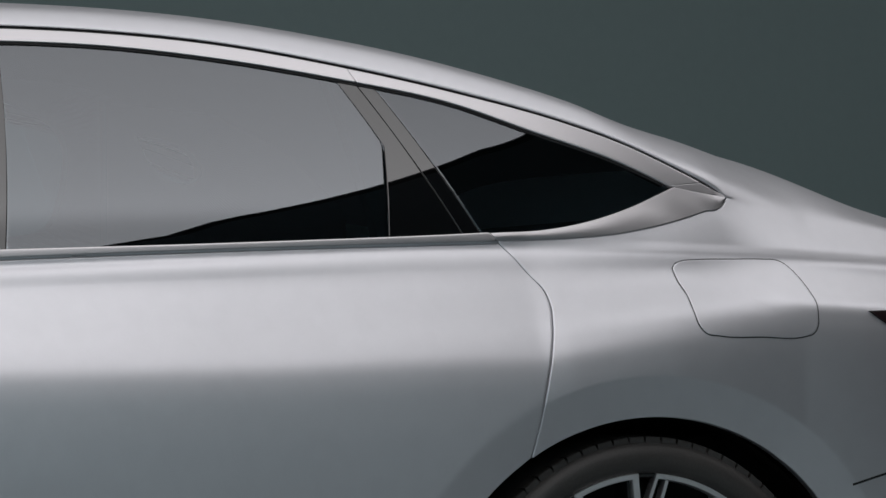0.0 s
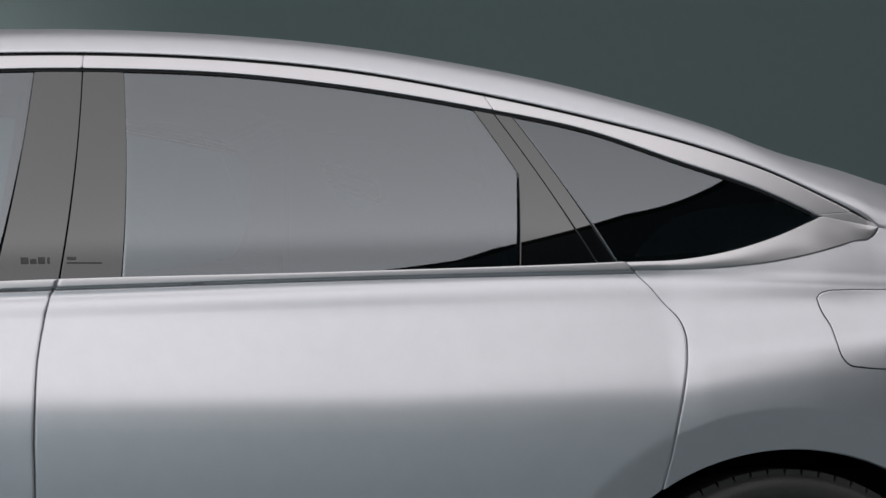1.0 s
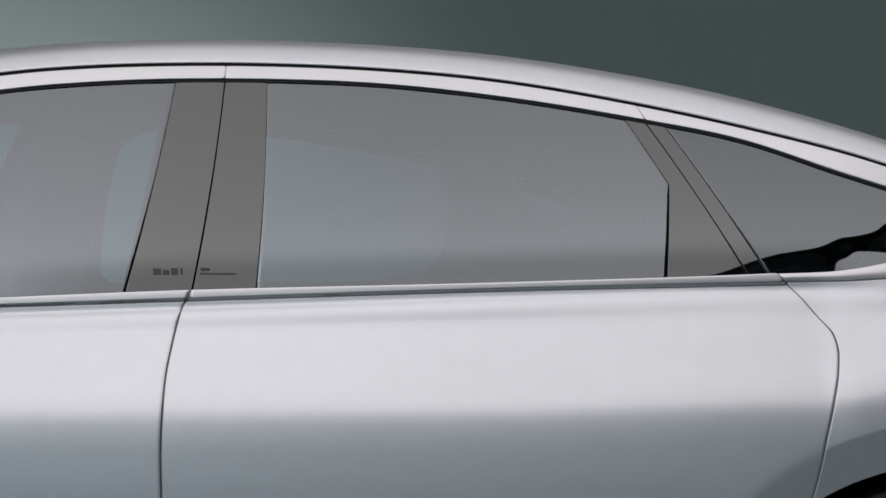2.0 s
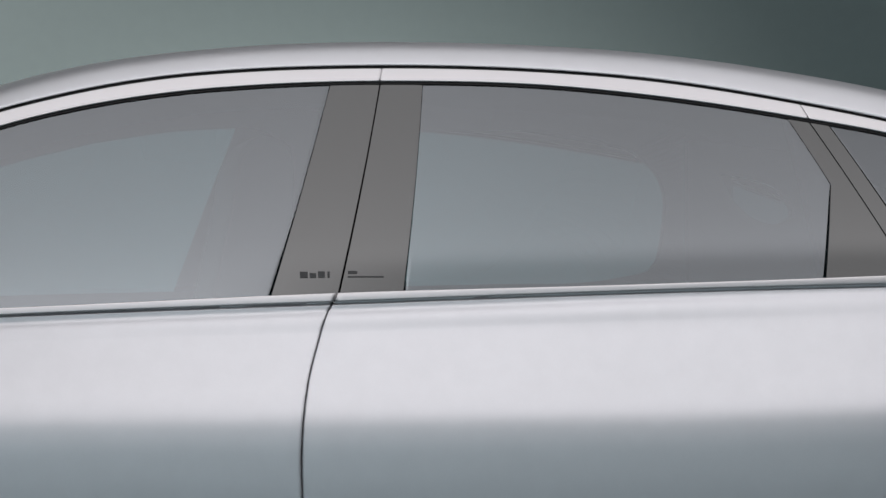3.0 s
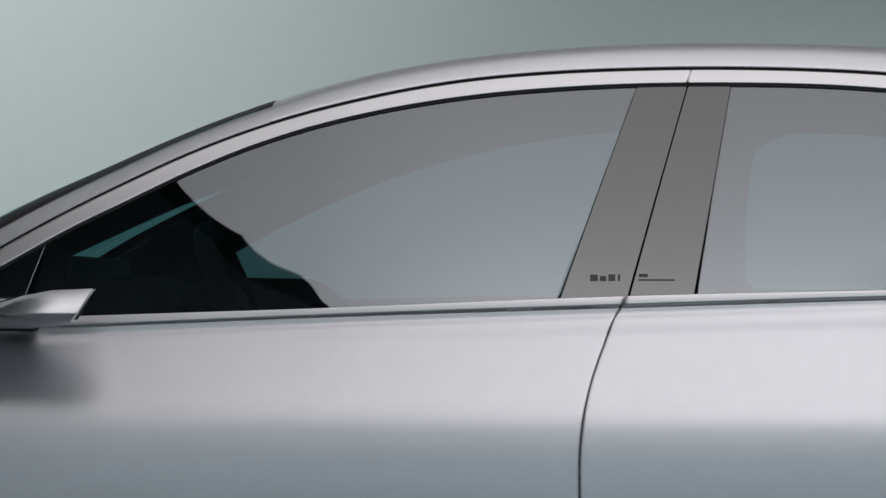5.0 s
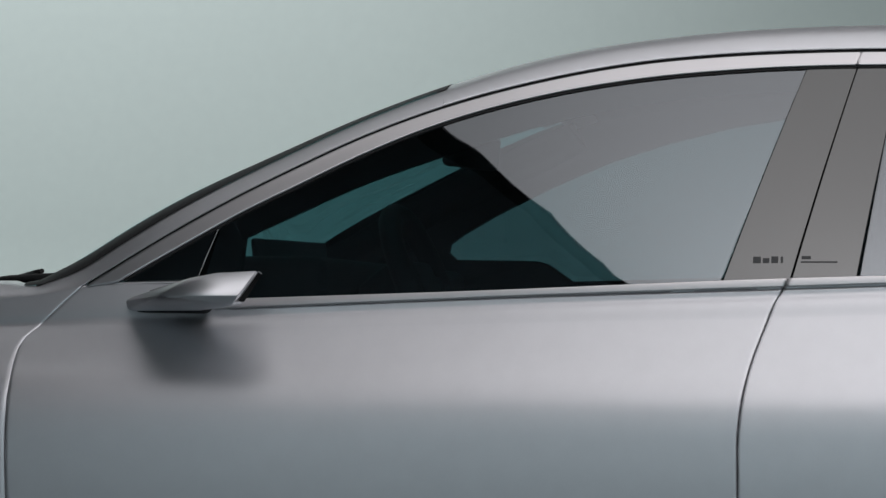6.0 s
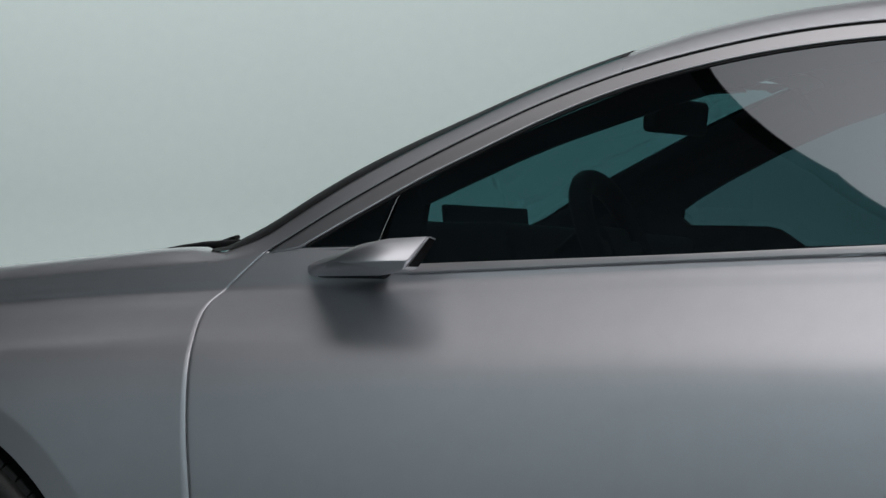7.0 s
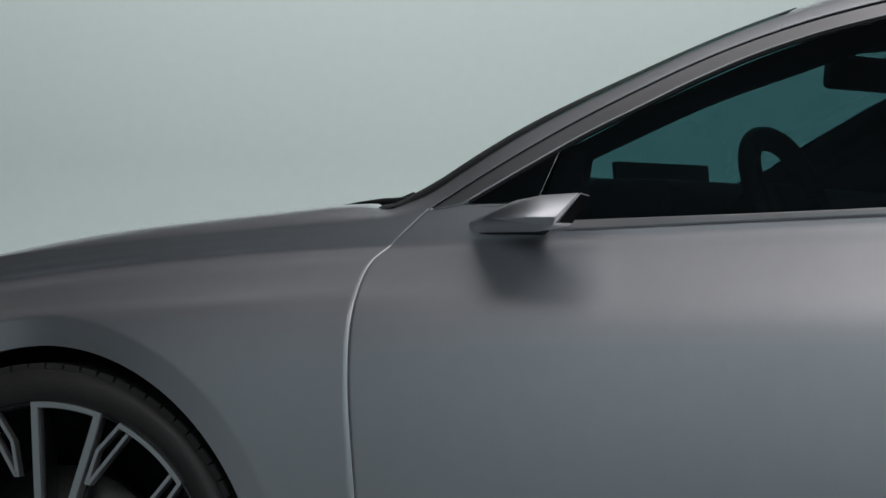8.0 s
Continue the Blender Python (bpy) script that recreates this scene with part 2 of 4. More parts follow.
def section(x, n=1040):
    """The half section at x, from the sill to the roof's middle: (n, 2) of y, z."""
    zb, zr, tb, ts, rise = float(sk_belt(x)), float(sk_rail(x)), float(y_belt(x)), float(y_side(x)), float(sk_rise(x))
    h = zr - zb
    lean = 0.25 + float(np.interp(x, [1.40, 1.6, 2.4], [0, 0.5, 0.5]))
    flare = float(np.interp(x, [1.02, 1.3, 1.9], [0, 0.012, 0.012]))
    fall = float(np.interp(x, [1.0, 1.35], [0.035, 0.07]))
    amp = float(np.interp(x, [1.05, 1.25, 1.5], [1.0, 0.93, 0.80]))
    fold = float(np.interp(x, [-1.5, -1.05, -0.85, 0.2, 0.8], [1.7, 1.2, 0.9, 0.55, 0.0]))
    yr = tb + lean * h + 0.70 * h * h
    tl = tb - flare
    c = float(np.interp(x, [-2.2, -1.2, -0.58, 0.0, 0.5, 1.0, 1.5], [0.115, 0.135, 0.155, 0.178, 0.194, 0.196, 0.125]))
    k = [(ts - 0.005, zb - 0.74), (ts - 0.060 * amp, zb - 0.58), (ts - 0.091 * amp, zb - c - 0.27), (ts - 0.0985 * amp, zb - c - 0.15), (ts - 0.0965 * amp, zb - c - 0.075),
         (ts - 0.0925 * amp, zb - c - 0.034), (ts - 0.085 * amp, zb - c)]
    for w in (0.0, 0.25, 0.5, 0.75):
        d, q = c - 0.03 - w * (c - 0.0475), 1 - 0.85 * w
        k.append((q * ts + (1 - q) * tl + (w * 0.0685 - 0.072) * amp, zb - d))
    # the fold under the waist strip: an upright band over a shoulder that turns out sharply; it dies away over the rear wheel
    sm = float(np.interp(x, [0.95, 1.25], [0, 1]))
    k += [(tl - 0.0076 - 0.0007 * fold - 0.0030 * sm, zb - 0.0220), (tl - 0.0051 + 0.0008 * fold - 0.0035 * sm, zb - 0.0180), (tl - 0.0035 + 0.0012 * fold - 0.0042 * sm, zb - 0.0155),
          (tl - 0.0008 - 0.0034 * sm, zb - 0.008), (tl, zb)]
    k += [(tb - flare * max(0.0, 1 - h * w / fall) + lean * h * w + 0.70 * h * h * w * w, zb + h * w) for w in (0.06, 0.2, 0.4, 0.6, 0.8, 0.94, 1.0)]
    soft = float(np.interp(x, [1.20, 1.55], [0, 1]))
    crisp = float(np.interp(x, [-1.212, -1.19], [1, 0]))          # the bonnet's edge turns sooner than the roof's
    for q, g, wide, g_crisp in ((0.022, 0.30, 0.06, 0.52), (0.05, 0.58, 0.14, 0.86), (0.10, 0.83, 0.26, 0.97), (0.19, 0.97, 0.42, 1.01), (0.45, 1.03, 0.62, 1.03), (1.0, 1.06, 1.0, 1.05)):
        k.append((yr + (q + soft * (wide - q)) * (CY - yr), zr + rise * (g + crisp * (g_crisp - g))))
    p = path(k, n)
    ripples = float(np.interp(x, [-1.75, -1.18], [1, 0]))          # ripples put into the front shoulder's shape to draw the reflected light streaks
    if ripples > 0:
        d = zb - p[:, 1]
        p[:, 0] += ripples * 0.0014 * np.sin((d - 0.012) / 0.0165 * 2 * math.pi) * np.clip(np.minimum((d + 0.016) / 0.010, (0.036 - d) / 0.010), 0, 1)
    return p


SECTIONS = {}


def skin_section(x):
    key = round(float(x), 4)
    if key not in SECTIONS:
        SECTIONS[key] = section(key)
    return SECTIONS[key]


FRONT_AXLE, REAR_AXLE, HUB_Z = -1.749, 1.201, 0.362
ARCHES = ((FRONT_AXLE - 0.010, 0.362, 0.392, 0.402, 0.046), (REAR_AXLE + 0.005, 0.350, 0.425, 0.386, 0.072))


def skin_y(x, z):
    s = skin_section(x)
    return float(np.interp(z, s[:, 1], s[:, 0]))


def side_y(x, z):
    """The side's y with the flat band round the wheel openings."""
    for cx, cz, a, b, wide in ARCHES:
        rx, rz = (x - cx) / a, (z - cz) / b
        r = math.hypot(rx, rz)
        k = 1 + wide / a
        if 0.6 < r < k and z > 0.30:
            return skin_y(cx + rx / r * k * a, cz + rz / r * k * b) + (0.13 if cx > 0 else 0.11) * (k - r) * a
    return skin_y(x, z)


def steps(n, edge=0.006):
    """Even steps with one close to either end, so that rounding stays at the edge."""
    edge = min(edge, 0.4 / n)
    return np.r_[0, edge, np.linspace(0, 1, n + 1)[1:-1], 1 - edge, 1]


def sheet(bottom, right, top, left, nu, nv, off=0.0, edge=0.006, lip=0.018, round_=0.0014, where=None, bulge=0.0, rows_at=None, open_from=None):
    """A panel on the skin between four curves of (x, z): its face, a rounded edge and a lip turned in."""
    us, vs = steps(nu, edge), steps(nv, edge) if rows_at is None else rows_at
    where = where or side_y
    bm = bmesh.new()
    c00, c10, c01, c11 = bottom[0], bottom[-1], top[0], top[-1]
    rows = []
    for v in vs:
        row = []
        for u in us:
            p = (1 - v) * at(bottom, u) + v * at(top, u) + (1 - u) * at(left, v) + u * at(right, v) \
                - ((1 - u) * (1 - v) * c00 + u * (1 - v) * c10 + (1 - u) * v * c01 + u * v * c11)
            row.append(bm.verts.new((p[0], where(p[0], p[1]) + off - bulge * math.sin(math.pi * v), p[1])))
        rows.append(row)
    for a, b in zip(rows, rows[1:]):
        for k in range(len(us) - 1):
            bm.faces.new((a[k], a[k + 1], b[k + 1], b[k])).smooth = True
    if lip:
        ring = rows[0] + [r[-1] for r in rows[1:]] + rows[-1][-2::-1] + [r[0] for r in rows[-2:0:-1]]
        n = len(ring)
        prev = ring
        inward = [Vector((0, 1, 0)) for _ in ring]
        out = []
        for i, v in enumerate(ring):
            t = (ring[(i + 1) % n].co - ring[i - 1].co)
            o = t.cross(Vector((0, 1, 0)))
            out.append(-o.normalized() if o.length > 1e-9 else Vector((0, 0, 0)))
        mid = sum((v.co for v in ring), Vector()) / n
        sign = 1 if sum((ring[i].co - mid).dot(out[i]) for i in range(n)) > 0 else -1
        for depth, grow in ((round_ * 0.4, round_ * 0.75), (round_ * 1.2, round_), (lip, round_)):
            nxt = [bm.verts.new(v.co + inward[i] * depth + sign * out[i] * grow) for i, v in enumerate(ring)]
            for i in range(n):
                j = (i + 1) % n
                if open_from is None or min(ring[i].co.x, ring[j].co.x) < open_from or ring[i].co.z < 0.9:
                    bm.faces.new((prev[i], nxt[i], nxt[j], prev[j])).smooth = True
            prev = nxt
        bmesh.ops.recalc_face_normals(bm, faces=bm.faces)
    return bm


def mirrored(ob, parent=None):
    """The same part on the far side."""
    twin = copy_thing(ob, Matrix.Translation((0, 2 * CY, 0)))
    twin.scale = (1, -1, 1)
    if parent is not None:
        twin.parent = parent
    return twin


def curve_xz(f, x0, x1, n=80, dz=0.0):
    x = np.linspace(x0, x1, n)
    return np.c_[x, f(x) + dz]


def arch_run(i, a0, a1, n=60, grow=0.0):
    """Along the wheel opening i, by angles in degrees from the rear, turning up."""
    cx, cz, a, b, _ = ARCHES[i]
    t = np.radians(np.linspace(a0, a1, n))
    return np.c_[cx + (a + grow) * np.cos(t), cz + (b + grow) * np.sin(t)]


# ---- the studio ----
def slab(name, lo, hi, mat, label, category):
    bm = bmesh.new()
    bmesh.ops.create_cube(bm, size=1)
    for v in bm.verts:
        v.co = [lo[k] + (v.co[k] + 0.5) * (hi[k] - lo[k]) for k in range(3)]
    return tagged(part(name, bm, mat), label, category, kind="structure")


slab("floor", (-14, -12, -0.2), (14, 5.5, 0), FLOORM, "pale grey painted studio floor, smooth and empty", "floor")
bm = bmesh.new()                              # backdrop wall running down into the floor in a cove
prof = [(4.0, 0.004)] + [(4.0 + 1.2 * math.sin(a), 0.004 + 1.2 * (1 - math.cos(a))) for a in np.linspace(0.1, math.pi / 2, 12)] + [(5.2, 7.0), (5.5, 7.0), (5.5, -0.1), (4.0, -0.1)]
ends = [[bm.verts.new((x, y, z)) for y, z in prof] for x in (-13.9, 13.9)]
for k in range(len(prof)):
    j = (k + 1) % len(prof)
    f = bm.faces.new((ends[0][k], ends[0][j], ends[1][j], ends[1][k]))
    f.smooth = 0 < k < 13
bm.faces.new(ends[0]), bm.faces.new(ends[1][::-1])
bmesh.ops.recalc_face_normals(bm, faces=bm.faces)
tagged(part("backdrop", bm, WALL), "grey-green painted studio cove wall, lit softly from one end", "backdrop", kind="structure")
slab("wall_south", (-14, -12.2, 0), (14, -12, 7), PALEWALL, "plain pale blue-grey studio wall", "wall")
# unseen black panel, added to darken the reflections on the car's rear
slab("dark_reflection_panel", (7.2, -11.98, 0), (14, -11.9, 6.9), DARKPANEL, "unseen black panel added to darken what the car's rear reflects", "drape")
slab("wall_west", (-14.2, -12, 0), (-14, 5.5, 7), DARKWALL, "plain dark grey studio wall", "wall")
slab("wall_east", (14, -12, 0), (14.2, 5.5, 7), DARKWALL, "plain dark grey studio wall", "wall")
slab("ceiling", (-14, -12, 7), (14, 5.5, 7.2), DARKWALL, "plain dark grey studio ceiling", "ceiling")

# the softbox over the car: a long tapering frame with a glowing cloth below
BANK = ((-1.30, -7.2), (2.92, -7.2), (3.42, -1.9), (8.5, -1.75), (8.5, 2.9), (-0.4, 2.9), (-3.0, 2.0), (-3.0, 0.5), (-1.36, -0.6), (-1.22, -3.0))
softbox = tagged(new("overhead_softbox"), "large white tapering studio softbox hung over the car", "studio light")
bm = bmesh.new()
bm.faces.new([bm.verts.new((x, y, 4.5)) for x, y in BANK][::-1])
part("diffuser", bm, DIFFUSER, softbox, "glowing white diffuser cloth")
bm = bmesh.new()
bm.faces.new([bm.verts.new((x, y, 4.56)) for x, y in BANK])
part("back_cloth", bm, PLASTIC, softbox, "black back cloth")
for (x0, y0), (x1, y1) in zip(BANK, BANK[1:] + BANK[:1]):
    bm = bmesh.new()
    bmesh.ops.create_cube(bm, size=1)
    d = Vector((x1 - x0, y1 - y0, 0))
    m = Matrix.Translation(((x0 + x1) / 2, (y0 + y1) / 2, 4.535)) @ d.to_track_quat("X", "Z").to_matrix().to_4x4() @ Matrix.Diagonal((d.length + 0.06, 0.06, 0.10, 1))
    bm.transform(m)
    part("frame_tube", bm, PLASTIC, softbox, "black frame tube")
for x, y in BANK:
    bm = bmesh.new()
    bmesh.ops.create_cone(bm, segments=10, radius1=0.012, radius2=0.012, depth=2.45, cap_ends=True)
    bm.transform(Matrix.Translation((x, y, 5.79)))
    part("hanger", bm, PLASTIC, softbox, "thin hanging rod")

# ---- the car ----
car = tagged(new("car"), "silver four-door fastback saloon with tinted glass on the studio floor", "car")
GAP = 0.002
DOOR_ROWS = np.r_[0, 0.004, np.linspace(0, 0.93, 66)[1:], np.linspace(0.93, 1, 34)[1:-1], 0.9975, 1]     # close rows at the fold under the waist
WING_ROWS = np.r_[0, 0.004, np.linspace(0, 0.84, 44)[1:], np.linspace(0.84, 1, 54)[1:-1], 0.9985, 1]

b_gap = path([(0.2935, -0.06), (0.4935, -0.066), (0.6935, -0.068), (0.7635, -0.0685), (0.8135, -0.0645), (0.8655, -0.055), (0.9325, -0.034), (0.9775, -0.0165), (0.9880, -0.0098)])[:, ::-1]
f_gap = path([(0.2975, -1.185), (0.4975, -1.1935), (0.600, -1.199), (0.672, -1.2035), (0.744, -1.206), (0.798, -1.206), (0.843, -1.205), (0.879, -1.2055), (0.900, -1.2005), (0.9277, -1.1766), (0.938, -1.1665), (0.965, -1.139), (0.9885, -1.1135)])[:, ::-1]
r_gap = path([(0.6735, 0.9725), (0.7238, 0.9855), (0.762, 0.9935), (0.825, 1.011), (0.886, 1.029), (0.916, 1.0337), (0.9415, 1.029), (0.968, 1.008), (1.000, 0.9838), (1.0190, 0.9655)])[:, ::-1]


def moved(c, dx):
    return c + np.array([dx, 0.0])


# front wing, down to the wheel opening
wing_low = joined(np.array([(-2.44, 0.34), (-2.145, 0.34)]), arch_run(0, 183, -2, 90)[:, :], np.array([(-1.355, 0.31), (-1.2, 0.30)]))
wing_top = joined(curve_xz(sk_rail, -2.44, -1.15, dz=0.0), np.array([(-1.13, 0.982), (-1.1165, 0.989)]))
fw = moved(f_gap, -0.0016)
wing_low[-1], wing_top[-1] = fw[0], fw[-1]
front_wing = part("front_wing", sheet(wing_low, fw, wing_top, path([wing_low[0], wing_top[0]], smooth=False), 130, 46, rows_at=WING_ROWS, round_=0.0008), PAINT, car)

# doors
door_top_f = joined(np.array([(-1.111 + GAP, 0.989), (-1.05, 0.994), (-0.95, 0.996), (-0.90, 0.975)]), curve_xz(belt_low, -0.87, -0.0092 - GAP, dz=-0.0016))
lf, rf = moved(f_gap, 0.0014), moved(b_gap, -GAP)
lf[-1], rf[-1] = door_top_f[0], door_top_f[-1]
front_door = part("front_door", sheet(path([lf[0], rf[0]], smooth=False), rf, door_top_f, lf, 100, 60, rows_at=DOOR_ROWS), PAINT, car)
lr = moved(b_gap, GAP)
rr = joined(arch_run(1, 178, 126, 30), np.array([r_gap[0]]), r_gap) - np.array([GAP, 0])
door_top_r = curve_xz(belt_low, -0.0092 + GAP, 0.9625, dz=-0.0016)
lr[-1], rr[-1] = door_top_r[0], door_top_r[-1]
rear_door = part("rear_door", sheet(path([lr[0], rr[0]], smooth=False), rr, door_top_r, lr, 120, 60, rows_at=DOOR_ROWS), PAINT, car)

# rear quarter panel
ql = moved(r_gap, GAP)
quarter_low = joined(np.array([ql[0]]), arch_run(1, 120, 5, 80), np.array([(1.60, 0.34), (2.2, 0.40), (2.42, 0.45)]))
quarter_top = joined(curve_xz(belt_low, 0.9665, 1.375, dz=-0.0016), np.array([(1.397, 1.0745), (1.413, 1.082), (1.4235, 1.091), (1.4265, 1.0965)]), curve_xz(sk_rail, 1.57, 2.42))
quarter_low[0], ql[-1] = ql[0], quarter_top[0]
rear_quarter = part("rear_quarter_panel", sheet(quarter_low, path([quarter_low[-1], quarter_top[-1]], smooth=False), quarter_top, ql, 190, 120, lip=0.016, open_from=1.432), PAINT, car)


def roof_sheet(x0, x1, q1, nu, nv, low, head=0.0, lip=0.02, tail=0.0):
    """The skin above the rail, from the line low up to the share q1 of the way to the middle."""
    bm = bmesh.new()
    rows = []
    for v in steps(nv, 0.01):
        row = []
        for u in steps(nu, 0.003):
            x = x0 + u * (x1 - x0) - head * (1 - u) ** 6 * v - tail * u ** 8 * min(1.0, v * 2.2) ** 1.7
            s = skin_section(x)
            zl = float(low(x))
            yl = float(np.interp(zl, s[:, 1], s[:, 0]))
            i0 = np.interp(zl, s[:, 1], np.arange(len(s)))
            yt = yl + (q1(x) if callable(q1) else q1) * (CY - yl)
            i1 = np.interp(yt, s[800:, 0], np.arange(800, len(s))) if yt > s[800, 0] else np.interp(yt, s[440:, 0], np.arange(440, len(s)))
            i = i0 + (i1 - i0) * v
            y, z = np.interp(i, np.arange(len(s)), s[:, 0]), np.interp(i, np.arange(len(s)), s[:, 1])
            row.append(bm.verts.new((x, y, z)))
        rows.append(row)
    for a, b in zip(rows, rows[1:]):
        for k in range(len(a) - 1):
            bm.faces.new((a[k], a[k + 1], b[k + 1], b[k])).smooth = True
    edge_row = [v for v in rows[0] if v.co.x < 1.427]
    prev = edge_row
    for d, g in ((0.0006, 0.001), (0.0018, 0.0014), (lip, 0.0014)):
        nxt = [bm.verts.new(v.co + Vector((0, d, -g))) for v in edge_row]
        for k in range(len(prev) - 1):
            bm.faces.new((prev[k], nxt[k], nxt[k + 1], prev[k + 1])).smooth = True
        prev = nxt
    return bm


def roof_low(x):
    return np.where(x < 1.403, rail(x) + 0.003, np.where(x < 1.4265, 1.114 - (x - 1.403) * 0.755, np.where(x < 1.57, 1.0965 + (x - 1.4265) / 0.1435 * (float(sk_rail(1.57)) - 1.0977), sk_rail(x) - 0.0012)))


roof = part("roof", roof_sheet(-0.562, 2.42, 1.0, 150, 46, roof_low, head=0.02), PAINT, car)


def pillar_low(x):
    return np.where(x < -1.119, np.interp(x, [-1.23, -1.15, -1.13, -1.119], [float(sk_rail(-1.23)) + 0.001, float(sk_rail(-1.15)) + 0.001, 0.9832, 0.990]), rail(x) + 0.0025)


pillar_share = lambda x: np.interp(x, [-1.22, -1.15, -1.1, -1.0, -0.9, -0.8, -0.56], [0.040, 0.036, 0.036, 0.040, 0.045, 0.050, 0.064])
a_pillar = part("a_pillar", roof_sheet(-1.212, -0.5625, pillar_share, 60, 18, pillar_low), PAINT, car)


def bonnet_low(x):
    return sk_rail(x) + 0.0015


bonnet = part("bonnet", roof_sheet(-2.44, -1.205, 1.0, 70, 40, bonnet_low, tail=0.30), PAINT, car)
for ob in (front_wing, rear_quarter, roof, a_pillar, bonnet):
    mirrored(ob)

# bright trim strips and glass, door by door
far_trims = []


def strip(lo, hi, x0, x1, off, name, mat, parent, label="", lip=0.012, nu=60, nv=3, slant0=0.0, slant1=0.0, round_=0.002, bulge=0.0):
    b = curve_xz(lo, x0, x1)
    t = curve_xz(hi, x0 + slant0, x1 + slant1)
    ob = part(name, sheet(b, path([b[-1], t[-1]], smooth=False), t, path([b[0], t[0]], smooth=False), nu, nv, off=off, edge=0.06, lip=lip, round_=round_, where=skin_y, bulge=bulge), mat, parent, label)
    if parent is rear_quarter:
        far_trims.append(ob)
    return ob


def hi_trim(x):
    return rail(x) - 0.0055


def lo_trim(x):
    return glass_top(x) + 0.0


def seal_lo(x):
    return glass_top(x) - 0.0052


def belt_hi(x):
    return glass_base(x)


def belt_lo(x):
    return belt_low(x) + 0.0006


TOPB, TOPC = 0.087, 0.764
strip(lo_trim, hi_trim, -1.056, TOPB - 0.0015, -0.003, "window_frame_strip", TRIM, front_door, "bright brushed strip above the window", slant0=-0.048, slant1=0.006, nu=110)
strip(lo_trim, hi_trim, TOPB + 0.0015, TOPC - 0.0015, -0.003, "window_frame_strip", TRIM, rear_door, "bright brushed strip above the window", slant0=0.006, slant1=-0.010, nu=80)
strip(lo_trim, hi_trim, TOPC + 0.0015, 1.309, -0.003, "window_frame_strip", TRIM, rear_quarter, "bright brushed strip above the quarter light", slant0=-0.010, slant1=0.062, nu=80)
tip_low = path([(1.3105, 1.1165), (1.330, 1.1125), (1.3585, 1.1073), (1.395, 1.1022), (1.4205, 1.0990)])
tip_top = curve_xz(hi_trim, 1.3725, 1.399)
tip_top = joined(tip_top, np.array([(1.410, 1.1045), (1.4175, 1.1015), (1.4205, 1.0992)]))
part("window_frame_tip", sheet(tip_low, path([tip_low[-1], tip_top[-1]], smooth=False), tip_top, path([tip_low[0], tip_top[0]], smooth=False), 40, 6, off=-0.003, edge=0.02, lip=0.012, round_=0.0008, where=skin_y), TRIM, rear_quarter, "rounded bright end of the window strip")
strip(lambda x: rail(x) - 0.012, lambda x: rail(x) + 0.006, -1.105, TOPB, 0.006, "roof_seal", SEAL, front_door, "black roof seal", nu=110, lip=0)
strip(lambda x: rail(x) - 0.012, lambda x: rail(x) + 0.006, TOPB, TOPC, 0.006, "roof_seal", SEAL, rear_door, "black roof seal", nu=70, lip=0)
strip(lambda x: rail(x) - 0.012, lambda x: rail(x) + 0.006, TOPC, 1.395, 0.006, "roof_seal", SEAL, rear_quarter, "black roof seal", nu=70, lip=0)
strip(seal_lo, lo_trim, -1.045, TOPB - 0.001, 0.001, "window_seal", SEAL, front_door, "black rubber seal", nu=90)
strip(seal_lo, lo_trim, TOPB + 0.001, TOPC + 0.01, 0.001, "window_seal", SEAL, rear_door, "black rubber seal", nu=70)
strip(seal_lo, lo_trim, TOPC + 0.012, 1.298, 0.001, "window_seal", SEAL, rear_quarter, "black rubber seal", nu=60)
strip(belt_lo, belt_hi, -0.895, -0.009, -0.004, "waist_strip", TRIM, front_door, "bright strip under the window", nu=60, slant1=0.004)
strip(belt_lo, belt_hi, -0.005, 0.9575, -0.004, "waist_strip", TRIM, rear_door, "bright strip under the window", nu=60, slant0=0.004, slant1=-0.010)
# the lower strip sweeps up and closes the quarter light with a rounded end
sweep_low = joined(curve_xz(belt_lo, 0.9625, 1.372), np.array([(1.394, 1.0770), (1.409, 1.0845), (1.4185, 1.0925), (1.4205, 1.0975)]))
sweep_top = joined(curve_xz(belt_hi, 0.9515, 1.310), np.array([(1.316, 1.1140), (1.350, 1.1075), (1.390, 1.1015), (1.4205, 1.0980)]))
part("waist_strip", sheet(sweep_low, path([sweep_low[-1], sweep_top[-1]], smooth=False), sweep_top, path([sweep_low[0], sweep_top[0]], smooth=False), 80, 8, off=-0.003, edge=0.02, lip=0.012, round_=0.0008, where=skin_y, bulge=0.0012), TRIM, rear_quarter, "bright strip sweeping up to a rounded end")
for x0, x1, where in ((-0.90, -0.009, front_door), (-0.005, 0.9595, rear_door), (0.9625, 1.385, rear_quarter)):
    strip(lambda x: belt_low(x) - 0.0028, lambda x: belt_low(x) + 0.006, x0, x1, 0.0085, "waist_seal", SEAL, where, "black rubber seal", nu=50, lip=0)


def pane(name, pts_low, pts_top, left, right, mat, parent, label="", off=0.004, nu=40, nv=16, lip=0.004):
    return part(name, sheet(pts_low, right, pts_top, left, nu, nv, off=off, edge=0.01, lip=lip, round_=0.0008, where=skin_y), mat, parent, label)


